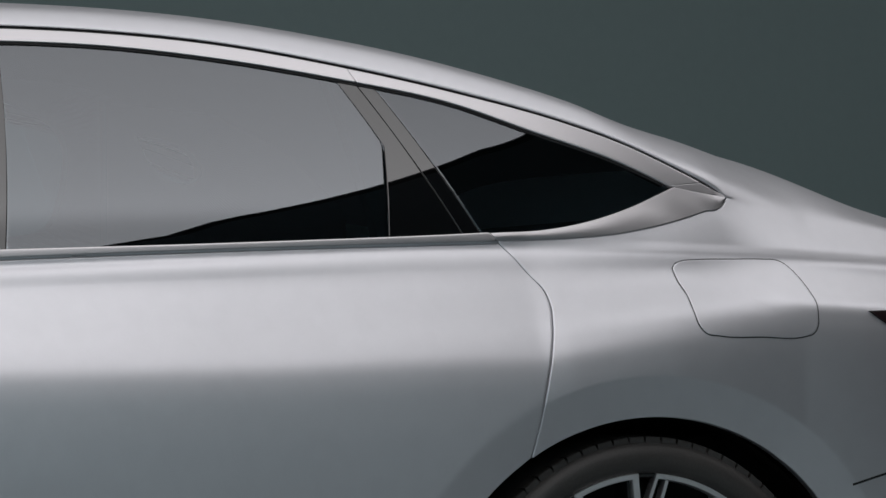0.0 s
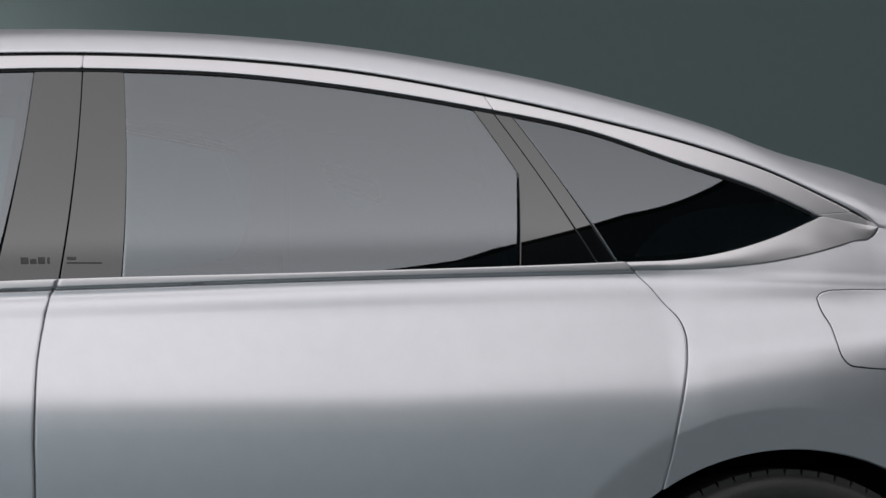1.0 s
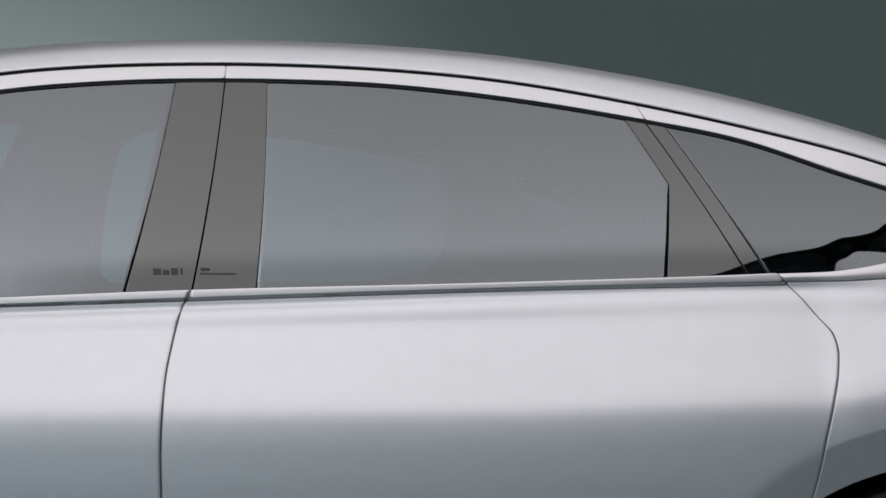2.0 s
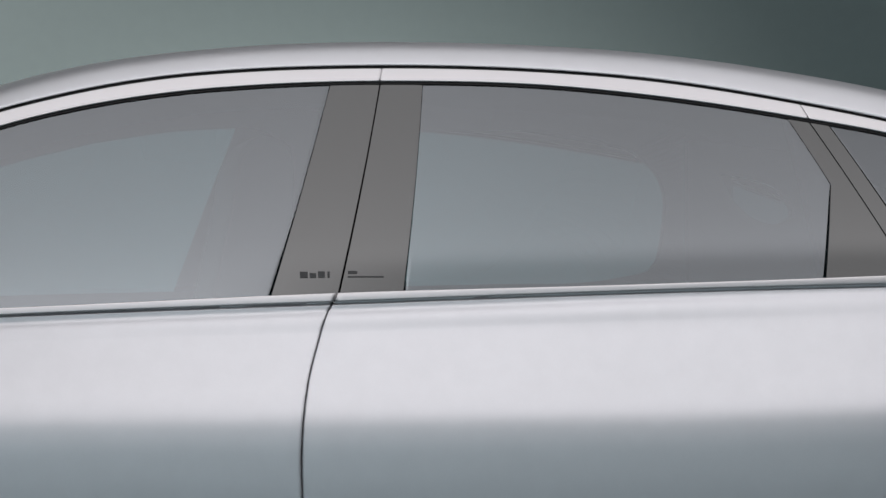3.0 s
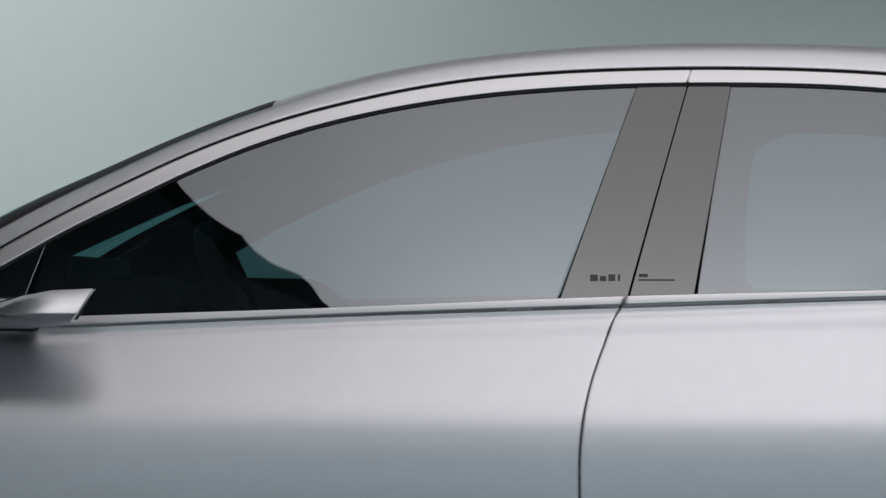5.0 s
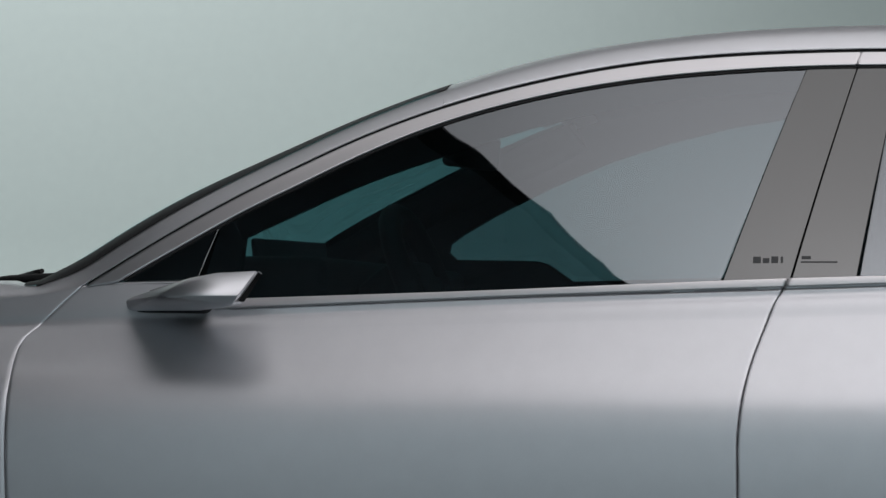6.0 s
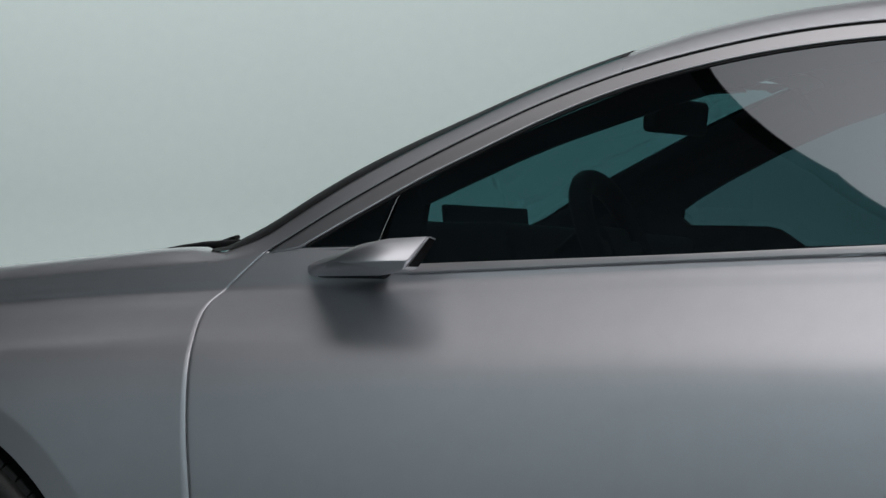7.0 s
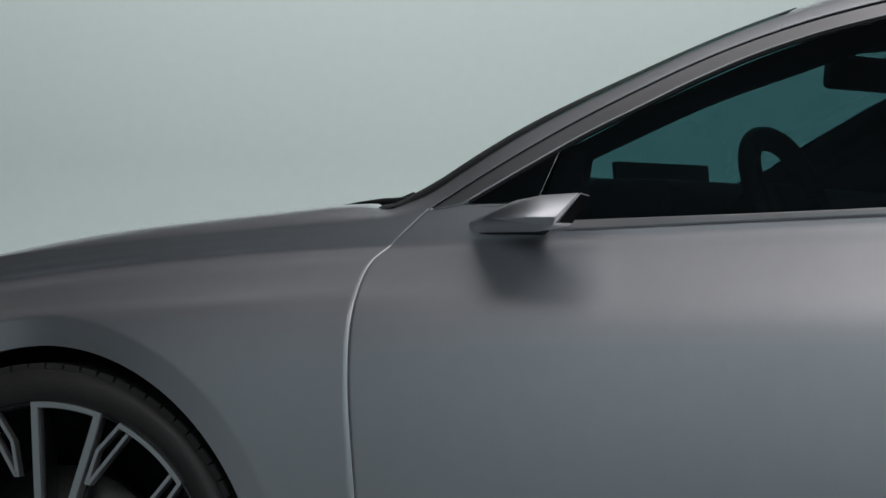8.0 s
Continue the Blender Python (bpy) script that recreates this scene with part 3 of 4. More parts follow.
def quad_pane(name, xb0, xb1, xt0, xt1, mat, parent, label="", off=0.004, left=None, right=None, nu=40, lip=0.004):
    b, t = curve_xz(glass_base, xb0, xb1, dz=-0.004), curve_xz(glass_top, xt0, xt1, dz=-0.006)
    l = path([b[0], t[0]] if left is None else [b[0], *left, t[0]], smooth=False)
    r = path([b[-1], t[-1]] if right is None else [b[-1], *right, t[-1]], smooth=False)
    return pane(name, b, t, l, r, mat, parent, label, off, nu, 16, lip)


quad_pane("window_glass", -0.924, -0.1065, -0.897, 0.0085, GLASS, front_door, "tinted side glass", nu=60)
quad_pane("pillar_cover", -0.1048, -0.0012, 0.0102, 0.0868, GLOSS_BLACK, front_door, "gloss black pillar cover", off=0.003, nu=8)
quad_pane("pillar_cover", 0.0018, 0.1008, 0.0898, 0.1548, GLOSS_BLACK, rear_door, "gloss black pillar cover", off=0.003, nu=8)
quad_pane("pillar_cover", 0.9068, 0.9375, 0.7668, 0.7952, GLOSS_BLACK, rear_quarter, "gloss black pillar cover", off=0.003, nu=6)
# front triangle light
fix_b, fix_t = np.array([(-1.056, 0.997), (-0.928, 1.000)]), curve_xz(glass_top, -1.054, -0.899, dz=-0.003)
pane("triangle_light", path(fix_b, smooth=False), fix_t, path([fix_b[0], fix_t[0]], smooth=False), path([fix_b[1], fix_t[-1]], smooth=False), GLASS, front_door, "small dark fixed triangle glass", nu=20)
# quarter light
qb, qt = curve_xz(glass_base, 0.940, 1.311, dz=-0.002), curve_xz(glass_top, 0.796, 1.311, dz=-0.003)
quarter_light = pane("quarter_light", qb, qt, path([qb[0], qt[0]], smooth=False), path([qb[-1], qt[-1]], smooth=False), PRIVACY, rear_quarter, "dark tinted fixed quarter glass", nu=50)

mirrored(quarter_light)
for ob in far_trims:
    mirrored(ob)
mirrored(front_door)
far_door = mirrored(rear_door)
quad_pane("pillar_cover", 0.7672, 0.9042, 0.7317, 0.7638, GLOSS_BLACK, rear_door, "gloss black pillar cover", off=0.003, left=[(0.7882, 1.178)], nu=10)
quad_pane("window_glass", 0.1025, 0.766, 0.1565, 0.7305, GLASS, rear_door, "tinted side glass", right=[(0.787, 1.178)], nu=50)
quad_pane("window_glass", 0.1025, 0.938, 0.1565, 0.7945, GLASS, far_door, "tinted side glass", nu=50)

# wheels
def revolve(profile, n, axis_y=True):
    bm = bmesh.new()
    rings = []
    for k in range(n):
        a = 2 * math.pi * k / n
        rings.append([bm.verts.new((r * math.cos(a), y, r * math.sin(a))) for r, y in profile])
    for k in range(n):
        a, b = rings[k], rings[(k + 1) % n]
        for j in range(len(profile) - 1):
            bm.faces.new((a[j], a[j + 1], b[j + 1], b[j])).smooth = True
    bmesh.ops.recalc_face_normals(bm, faces=bm.faces)
    return bm


def bar(bm, points, wide, y0, y1):
    """A flat bar along polar points (radius, degrees), standing out from y0 to y1, with chamfered edges."""
    p = [Vector((r * math.cos(radians(d)), 0, r * math.sin(radians(d)))) for r, d in points]
    rings = []
    for i, c in enumerate(p):
        t = (p[min(i + 1, len(p) - 1)] - p[max(i - 1, 0)]).normalized()
        n = Vector((-t.z, 0, t.x)) * wide * 0.5
        rings.append([bm.verts.new(v) for v in (c - n + Vector((0, y1, 0)), c - n + Vector((0, y0 + 0.003, 0)), c - n * 0.8 + Vector((0, y0, 0)),
                                                c + n * 0.8 + Vector((0, y0, 0)), c + n + Vector((0, y0 + 0.003, 0)), c + n + Vector((0, y1, 0)))])
    for a, b in zip(rings, rings[1:]):
        for k in range(6):
            bm.faces.new((a[k], a[(k + 1) % 6], b[(k + 1) % 6], b[k]))
    bm.faces.new(rings[0][::-1]), bm.faces.new(rings[-1])
    return bm


def arc(r, d0, d1, n=14):
    return [(r, d0 + (d1 - d0) * k / n) for k in range(n + 1)]


def wheel(cx, cy, turn, size=1.0):
    w = new("wheel")
    w.parent = car
    part("tyre", revolve([(0.296, 0.03), (0.304, 0.008), (0.316, 0.0), (0.335, -0.003), (0.349, 0.003), (0.359, 0.015), (0.3655, 0.032), (0.368, 0.06), (0.368, 0.19),
                          (0.360, 0.215), (0.33, 0.225), (0.296, 0.20)], 120), RUBBER, w, "black low-profile tyre with tread blocks")
    tread = bmesh.new()
    for k in range(72):
        bar(tread, [(0.3575, k * 5 + 0.2), (0.3575, k * 5 + 4.6)], 0.018, 0.0105, 0.06)
    part("tread_block_ring", tread, RUBBER, w)
    rim = part("rim", revolve([(0.306, 0.014), (0.303, 0.009), (0.298, 0.010), (0.292, 0.03), (0.286, 0.19), (0.05, 0.19)], 96), RIMBLACK, w, "gloss black rim barrel")
    part("brake_disc", revolve([(0.08, 0.085), (0.195, 0.085), (0.195, 0.115), (0.08, 0.115)], 72), STEEL, w, "grey steel brake disc")
    part("hub", revolve([(0.0, 0.018), (0.035, 0.018), (0.045, 0.022), (0.068, 0.030), (0.075, 0.05), (0.075, 0.12)], 48), RIMBLACK, w, "gloss black hub cap")
    for k in range(5):
        t = turn + 72 * k
        # broad frame: two bars and an arc along the rim
        bm = bmesh.new()
        bar(bm, [(0.302, t + 93.4), (0.26, t + 93.6), (0.16, t + 94.0), (0.07, t + 94)], 0.015, 0.006, 0.03)
        bar(bm, [(0.302, t + 71.2), (0.26, t + 71.0), (0.16, t + 70.6), (0.07, t + 70)], 0.015, 0.006, 0.03)
        bar(bm, arc(0.2985, t + 94.6, t + 70.0), 0.011, 0.0055, 0.028)
        part("spoke_frame", bm, RIMSILVER, w, "machined silver spoke frame")
        bm = bmesh.new()
        bar(bm, [(0.296, t + 92), (0.06, t + 90)], 0.012, 0.016, 0.06), bar(bm, [(0.296, t + 72.6), (0.06, t + 74)], 0.012, 0.016, 0.06)
        part("spoke_body", bm, RIMBLACK, w)
        # narrow frames to either side of the next window
        bm = bmesh.new()
        bar(bm, arc(0.2985, t + 63.3, t + 35.1), 0.010, 0.0055, 0.026)
        for sg in (1, -1):
            m = lambda d: t + 49.2 + sg * d
            bar(bm, [(0.300, m(13.6)), (0.244, m(17.6)), (0.185, m(16.6))], 0.0075, 0.006, 0.024)
            bar(bm, [(0.293, m(9.9)), (0.187, m(15.6))], 0.0075, 0.006, 0.024)
        part("spoke_frame", bm, RIMSILVER, w, "machined silver spoke frame")
    w.matrix_basis = pose(cx, cy, 0.3685 * size)
    w.scale = (size, size, size)
    far = copy_thing(w, pose(cx, 2 * CY - cy, 0.3685 * size))
    far.scale = (size, -size, size)
    return w


wheel(FRONT_AXLE - 0.009, -0.064, 0)
wheel(REAR_AXLE, -0.064, 22.8, 0.957)
for i, (cx, cz, a, b, _) in enumerate(ARCHES):
    bm = bmesh.new()
    runs = [[bm.verts.new((cx + (a + g) * math.cos(d), y, cz + (b + g) * math.sin(d))) for d in np.linspace(-0.3, math.pi + 0.3, 50)] for g, y in ((0.010, 0.010), (0.014, 0.025), (0.02, 0.06), (0.02, 0.30), (-0.33, 0.31))]
    for p, q in zip(runs, runs[1:]):
        for k in range(49):
            bm.faces.new((p[k], p[k + 1], q[k + 1], q[k])).smooth = True
    mirrored(part("arch_liner", bm, PLASTIC, car, "black felt wheel arch liner"))

# dark under-structure
bm = bmesh.new()
bmesh.ops.create_cube(bm, size=1)
for v in bm.verts:
    v.co = (v.co.x * 4.2 - 0.2, CY + v.co.y * 1.25, 0.45 + v.co.z * 0.35)
part("floor_pan", bm, PLASTIC, car, "black under-structure")


# ---- windscreen, scuttle, wipers ----
def screen_edge(x, q=0.0):
    """A point of the skin at x, the share q further in than the pillar's edge."""
    s = skin_section(x)
    zl = float(pillar_low(x))
    yl = float(np.interp(zl, s[:, 1], s[:, 0]))
    yt = yl + (float(pillar_share(x)) + q) * (CY - yl)
    i = np.interp(yt, s[440:, 0], np.arange(440, len(s)))
    return np.array((x, yt, np.interp(i, np.arange(len(s)), s[:, 1])))


def screen_point(v, s):
    """v from the scuttle to the roof, s from the edge to the middle."""
    x = -1.215 + v * 0.652
    if s <= 0.12:
        return screen_edge(x, s)
    e = screen_edge(x, 0.12)
    k = 1 - (1 - (s - 0.12) / 0.88) ** 2.0
    return np.array((x - (0.12 - 0.10 * v) * k, e[1] + (CY - e[1]) * (s - 0.12) / 0.88, e[2] - (0.026 - 0.014 * v) * k))


def screen_sheet(s0, s1, v0, v1, lift, nu=24, nv=30):
    bm = bmesh.new()
    rows = []
    for v in np.linspace(v0, v1, nv):
        row = []
        for q in np.linspace(s0, s1, nu):
            p = screen_point(v, q if q <= 1 else 2 - q)      # the far half mirrors the near one
            row.append(bm.verts.new((p[0] - 0.5 * lift, p[1] if q <= 1 else 2 * CY - p[1], p[2] + lift)))
        rows.append(row)
    for a, b in zip(rows, rows[1:]):
        for k in range(len(a) - 1):
            bm.faces.new((a[k], a[k + 1], b[k + 1], b[k])).smooth = True
    bmesh.ops.recalc_face_normals(bm, faces=bm.faces)
    return bm


windscreen = part("windscreen", screen_sheet(0, 2, 0, 1, 0.0, 81), SCREEN, car, "clear raked windscreen")
for n, args in (("windscreen_border", (-0.004, 0.046, 0, 1)), ("windscreen_border", (1.962, 2.004, 0, 1)), ("windscreen_border", (0.05, 1.95, 0.95, 1)), ("windscreen_border", (0.05, 1.95, 0, 0.08))):
    part(n, screen_sheet(*args, 0.0015, 24, 40), SEAL, windscreen, "black edge band")
bm = bmesh.new()                              # scuttle panel
rows = []
for k in np.linspace(0, 1, 20):
    p = screen_point(0.02, k)
    rows.append([bm.verts.new((p[0] + 0.03, p[1], p[2] - 0.012)), bm.verts.new((p[0] - 0.04, p[1], p[2] - 0.016)), bm.verts.new((p[0] - 0.16, p[1], p[2] - 0.036)), bm.verts.new((p[0] - 0.30, p[1], p[2] - 0.07))])
for a, b in zip(rows, rows[1:]):
    for k in range(3):
        bm.faces.new((a[k], b[k], b[k + 1], a[k + 1])).smooth = True
mirrored(part("scuttle_panel", bm, PLASTIC, car, "black plastic scuttle panel"))


def tube(points, radii, n=10):
    """A round bar along 3D points."""
    bm = bmesh.new()
    p = [Vector(q) for q in points]
    radii = radii if hasattr(radii, "__len__") else [radii] * len(p)
    rings = []
    for i, c in enumerate(p):
        t = (p[min(i + 1, len(p) - 1)] - p[max(i - 1, 0)]).normalized()
        u = t.cross(Vector((0.13, 0.2, 1))).normalized()
        w = t.cross(u)
        rings.append([bm.verts.new(c + (u * math.cos(2 * math.pi * k / n) + w * math.sin(2 * math.pi * k / n)) * radii[i]) for k in range(n)])
    for a, b in zip(rings, rings[1:]):
        for k in range(n):
            bm.faces.new((a[k], a[(k + 1) % n], b[(k + 1) % n], b[k])).smooth = True
    bm.faces.new(rings[0][::-1]), bm.faces.new(rings[-1])
    bmesh.ops.recalc_face_normals(bm, faces=bm.faces)
    return bm


wiper = part("wiper", tube([(-1.412, 0.52, 0.991), (-1.362, 0.46, 1.001), (-1.312, 0.40, 1.005), (-1.267, 0.33, 1.013), (-1.244, 0.29, 1.017)], [0.004, 0.007, 0.007, 0.006, 0.004]), PLASTIC, car, "black wiper arm at rest")
part("blade", tube([(-1.432, 0.62, 0.987), (-1.352, 0.50, 0.999), (-1.272, 0.38, 1.008)], [0.003, 0.006, 0.003]), SEAL, wiper)
part("washer_cover", tube([(-1.422, 0.44, 0.981), (-1.382, 0.43, 0.993), (-1.322, 0.41, 0.993), (-1.282, 0.39, 0.981)], [0.003, 0.006, 0.006, 0.003]), PLASTIC, wiper)


# ---- door mirrors ----
def hull(points, bevel=0.004, seg=3):
    bm = bmesh.new()
    for p in points:
        bm.verts.new(p)
    bmesh.ops.convex_hull(bm, input=bm.verts)
    bmesh.ops.dissolve_limit(bm, angle_limit=0.06, verts=bm.verts, edges=bm.edges)
    if bevel:
        bmesh.ops.bevel(bm, geom=list(bm.edges), offset=bevel, segments=seg, affect="EDGES", profile=0.5)
    bmesh.ops.recalc_face_normals(bm, faces=bm.faces)
    for f in bm.faces:
        f.smooth = True
    return bm


part("scuttle_cover", hull([(-1.357, 0.246, 0.998), (-1.335, 0.300, 0.995), (-1.325, 0.236, 1.0035), (-1.285, 0.240, 1.0095), (-1.235, 0.240, 1.0125), (-1.180, 0.236, 1.0150), (-1.165, 0.240, 0.998), (-1.180, 0.420, 1.012),
                            (-1.260, 0.400, 1.006), (-1.330, 0.250, 0.992)], 0.0025), PLASTIC, car, "flat black cover at the foot of the windscreen")
door_mirror = part("door_mirror", hull([(-1.0385, 0.002, 0.9655), (-1.034, 0.004, 0.9705), (-1.036, 0.001, 0.9545), (-1.028, -0.002, 0.9505), (-0.9886, -0.020, 0.9510), (-1.020, 0.000, 0.9745), (-0.950, -0.1666, 0.9721), (-0.9101, -0.1321, 0.9998),
                                        (-0.866, -0.131, 1.0085), (-0.801, -0.146, 1.0115), (-0.8165, -0.2067, 0.9728), (-0.9155, -0.1758, 0.9729), (-0.8285, -0.186, 0.9600), (-0.845, -0.160, 0.9560),
                                        (-0.8085, -0.075, 1.0085), (-0.839, -0.075, 0.9605), (-0.905, -0.045, 1.000), (-0.922, -0.004, 0.9510)], 0.0022), PAINT, car, "silver wedge-shaped door mirror housing")
bm = bmesh.new()
outer = [Vector(v) for v in ((-0.802, -0.143, 1.0105), (-0.809, -0.080, 1.0075), (-0.8385, -0.080, 0.962), (-0.828, -0.183, 0.9615))]
mid = sum(outer, Vector()) / 4
f0 = [bm.verts.new(v + Vector((0.0035, 0.0012, 0.001))) for v in outer]
f1 = [bm.verts.new(mid + (v - mid) * 0.93 + Vector((0.0035, 0.0012, 0.001))) for v in outer]
f2 = [bm.verts.new(mid + (v - mid) * 0.92 + Vector((-0.004, 0.0, 0))) for v in outer]
for p, q in ((f0, f1), (f1, f2)):
    for k in range(4):
        bm.faces.new((p[k], p[(k + 1) % 4], q[(k + 1) % 4], q[k]))
bmesh.ops.recalc_face_normals(bm, faces=bm.faces)
part("mirror_rim", bm, PAINT, door_mirror)
bm = bmesh.new()
bm.faces.new([bm.verts.new(mid + (v - mid) * 0.925 + Vector((0.0043, 0.0015, 0.001))) for v in outer])
part("mirror_glass", bm, SLOT, door_mirror, "mirror glass coloured black as a shaded slot")
part("mirror_foot", hull([(-1.02, 0.06, 0.972), (-0.86, 0.055, 0.972), (-1.02, 0.0, 0.948), (-0.914, -0.016, 0.947), (-1.02, -0.008, 0.953), (-0.912, -0.020, 0.954), (-0.90, 0.03, 0.946)], 0.003), PLASTIC, door_mirror, "black mirror foot")
part("mirror_arm", hull([(-1.026, 0.020, 0.9765), (-0.925, -0.02, 1.004), (-0.90, 0.04, 1.000), (-1.02, 0.07, 0.970), (-0.93, 0.06, 0.97)], 0.002), SEAL, door_mirror, "black mirror arm")
mirrored(door_mirror)


# ---- patches on the skin ----
def patch(outline, off, rings=(1, 0.985, 0.9, 0.7, 0.5, 0.3, 0.1), depth=0.0015, n=96):
    o = path(np.r_[outline, outline[:1]], n + 1)[:-1]
    c = o.mean(0)
    bm = bmesh.new()
    loops = [[bm.verts.new((*(lambda p: (p[0], side_y(p[0], p[1]) + depth, p[1]))(c + 1.006 * (p - c)),)) for p in o]]
    for k in rings:
        loops.append([bm.verts.new((q[0], side_y(q[0], q[1]) + off, q[1])) for q in (c + k * (p - c) for p in o)])
    for a, b in zip(loops, loops[1:]):
        for k in range(n):
            bm.faces.new((a[k], a[(k + 1) % n], b[(k + 1) % n], b[k])).smooth = True
    bm.faces.new(loops[-1]).smooth = True
    bmesh.ops.recalc_face_normals(bm, faces=bm.faces)
    return bm


def groove(points, wide, off, closed=False, n=140):
    o = path(np.r_[points, points[:1]] if closed else points, n)
    bm = bmesh.new()
    rows = []
    for i, p in enumerate(o):
        t = o[(i + 1) % (n - 1) if closed else min(i + 1, n - 1)] - o[i - 1 if i else (n - 2 if closed else 0)]
        m = np.array((-t[1], t[0])) / (np.linalg.norm(t) + 1e-9) * wide / 2
        rows.append([bm.verts.new((q[0], side_y(q[0], q[1]) + d, q[1])) for q, d in ((p - m, off), (p, off - 0.0002), (p + m, off))])
    for a, b in zip(rows, rows[1:]):
        for k in range(2):
            bm.faces.new((a[k], a[k + 1], b[k + 1], b[k])).smooth = True
    return bm


FLAP = np.array([(1.2794, 0.9786), (1.285, 0.985), (1.2965, 0.9892), (1.3288, 0.9918), (1.3979, 0.9928), (1.4686, 0.9929), (1.494, 0.9917), (1.5075, 0.9868), (1.5187, 0.9755), (1.5297, 0.9547), (1.5359, 0.9308),
                 (1.5345, 0.9024), (1.5305, 0.8807), (1.5211, 0.8695), (1.5037, 0.8649), (1.4185, 0.8646), (1.3349, 0.867), (1.3084, 0.8719), (1.2982, 0.885), (1.2947, 0.9083), (1.2918, 0.9344), (1.2824, 0.957)])
flap = part("charge_flap", patch(FLAP, -0.0010, depth=0.0004), PAINT, rear_quarter, "silver charging flap, closed")
part("flap_gap", groove(FLAP, 0.0036, -0.0006, True), SEAL, rear_quarter, "dark gap round the flap")
part("tail_lamp", patch(np.array([(1.640, 0.906), (1.70, 0.908), (1.928, 0.912), (2.178, 0.910), (2.228, 0.87), (1.978, 0.855), (1.74, 0.868), (1.672, 0.885)]), -0.003, depth=0.002), TAILRED, rear_quarter, "dark smoked tail lamp tip")
part("bumper_gap", groove(np.array([(1.597, 0.616), (1.664, 0.633), (1.75, 0.650), (1.9, 0.670)]), 0.004, -0.0006), SEAL, rear_quarter, "bumper joint")
# marks on the pillar covers, as plain bars
for x0, x1, z0, z1, where in ((-0.0575, -0.0455, 1.0295, 1.0392, front_door), (-0.0425, -0.0325, 1.0297, 1.0370, front_door), (-0.0295, -0.0190, 1.0299, 1.0397, front_door), (-0.0150, -0.0115, 1.0301, 1.0395, front_door),
                              (0.017, 0.031, 1.036, 1.0405, rear_door), (0.016, 0.072, 1.0305, 1.0325, rear_door)):
    b = np.array([(x0, z0), (x1, z0)])
    t = np.array([(x0, z1), (x1, z1)])
    part("lettering_bar", sheet(path(b, smooth=False), path([b[1], t[1]], smooth=False), path(t, smooth=False), path([b[0], t[0]], smooth=False), 4, 2, off=0.0022, lip=0, where=skin_y), MARKING, where, "grey lettering bar")

# ---- cabin ----
def far_lining(x, z):
    return 2 * CY - skin_y(x, z) - 0.05


def thick_lining(x, z):
    """The far lining where it thickens inwards to the rear pillar."""
    return far_lining(x, z) - float(np.interp(x, [0.48, 0.77, 1.0], [0, 0.30, 0.34]))


def near_lining(x, z):
    return skin_y(x, z) + 0.05


def ring_panel(name, hole, outer, where, thick, label):
    """A lining panel between an opening and an outer line with the same number of points."""
    n = 200
    c = np.mean(path(np.r_[hole, hole[:1]], 400, smooth=False), 0)
    turn = np.linspace(-math.pi, math.pi, n + 1)[:-1]

    def by_angle(loop):
        p = path(np.r_[loop, loop[:1]], 3000, smooth=False) - c
        d, r = np.arctan2(p[:, 1], p[:, 0]), np.hypot(p[:, 0], p[:, 1])
        order = np.argsort(d)
        r = np.interp(turn, d[order], r[order], period=2 * math.pi)
        return c + np.c_[r * np.cos(turn), r * np.sin(turn)]
    a, b = by_angle(hole), by_angle(outer)
    bm = bmesh.new()
    front = [[bm.verts.new((p[0], where(p[0], p[1]), p[1])) for p in r] for r in (a, b)]
    back = [[bm.verts.new((p[0], where(p[0], p[1]) + thick, p[1])) for p in r] for r in (a, b)]
    for p, q in ((front[0], front[1]), (back[1], back[0]), (back[0], front[0]), (front[1], back[1])):
        for k in range(n):
            bm.faces.new((p[k], p[(k + 1) % n], q[(k + 1) % n], q[k]))
    bmesh.ops.recalc_face_normals(bm, faces=bm.faces)
    return part(name, bm, TRIMDARK, car, label)


front_hole = np.array([(-0.792, 1.096), (-0.702, 1.146), (-0.591, 1.199), (-0.478, 1.245), (-0.373, 1.277), (-0.252, 1.306), (-0.122, 1.326), (0.02, 1.337), (0.068, 1.328), (0.090, 1.295), (0.085, 1.168), (0.080, 1.055),
                       (0.050, 1.040), (-0.324, 1.031), (-0.565, 1.024), (-0.611, 1.057), (-0.632, 1.062), (-0.799, 1.064)])
front_outer = np.array([(-1.055, 1.05), (-0.893, 1.150), (-0.76, 1.215), (-0.665, 1.256), (-0.50, 1.315), (-0.32, 1.345), (-0.12, 1.368), (0.04, 1.375), (0.14, 1.37), (0.15, 1.26),
                        (0.15, 1.117), (0.14, 0.985), (0.10, 0.90), (-0.32, 0.88), (-0.58, 0.88), (-0.68, 0.88), (-0.77, 0.88), (-1.10, 0.93)])
ring_panel("front_side_lining", front_hole, front_outer, far_lining, 0.03, "dark front door and pillar lining")
rear_hole = path([(0.177, 1.064), (0.186, 1.242), (0.198, 1.296), (0.236, 1.322), (0.340, 1.330), (0.439, 1.331), (0.564, 1.327), (0.662, 1.306), (0.719, 1.277), (0.753, 1.239), (0.766, 1.202), (0.768, 1.165), (0.767, 1.129), (0.753, 1.073), (0.70, 1.058), (0.491, 1.050), (0.201, 1.045)], 120)
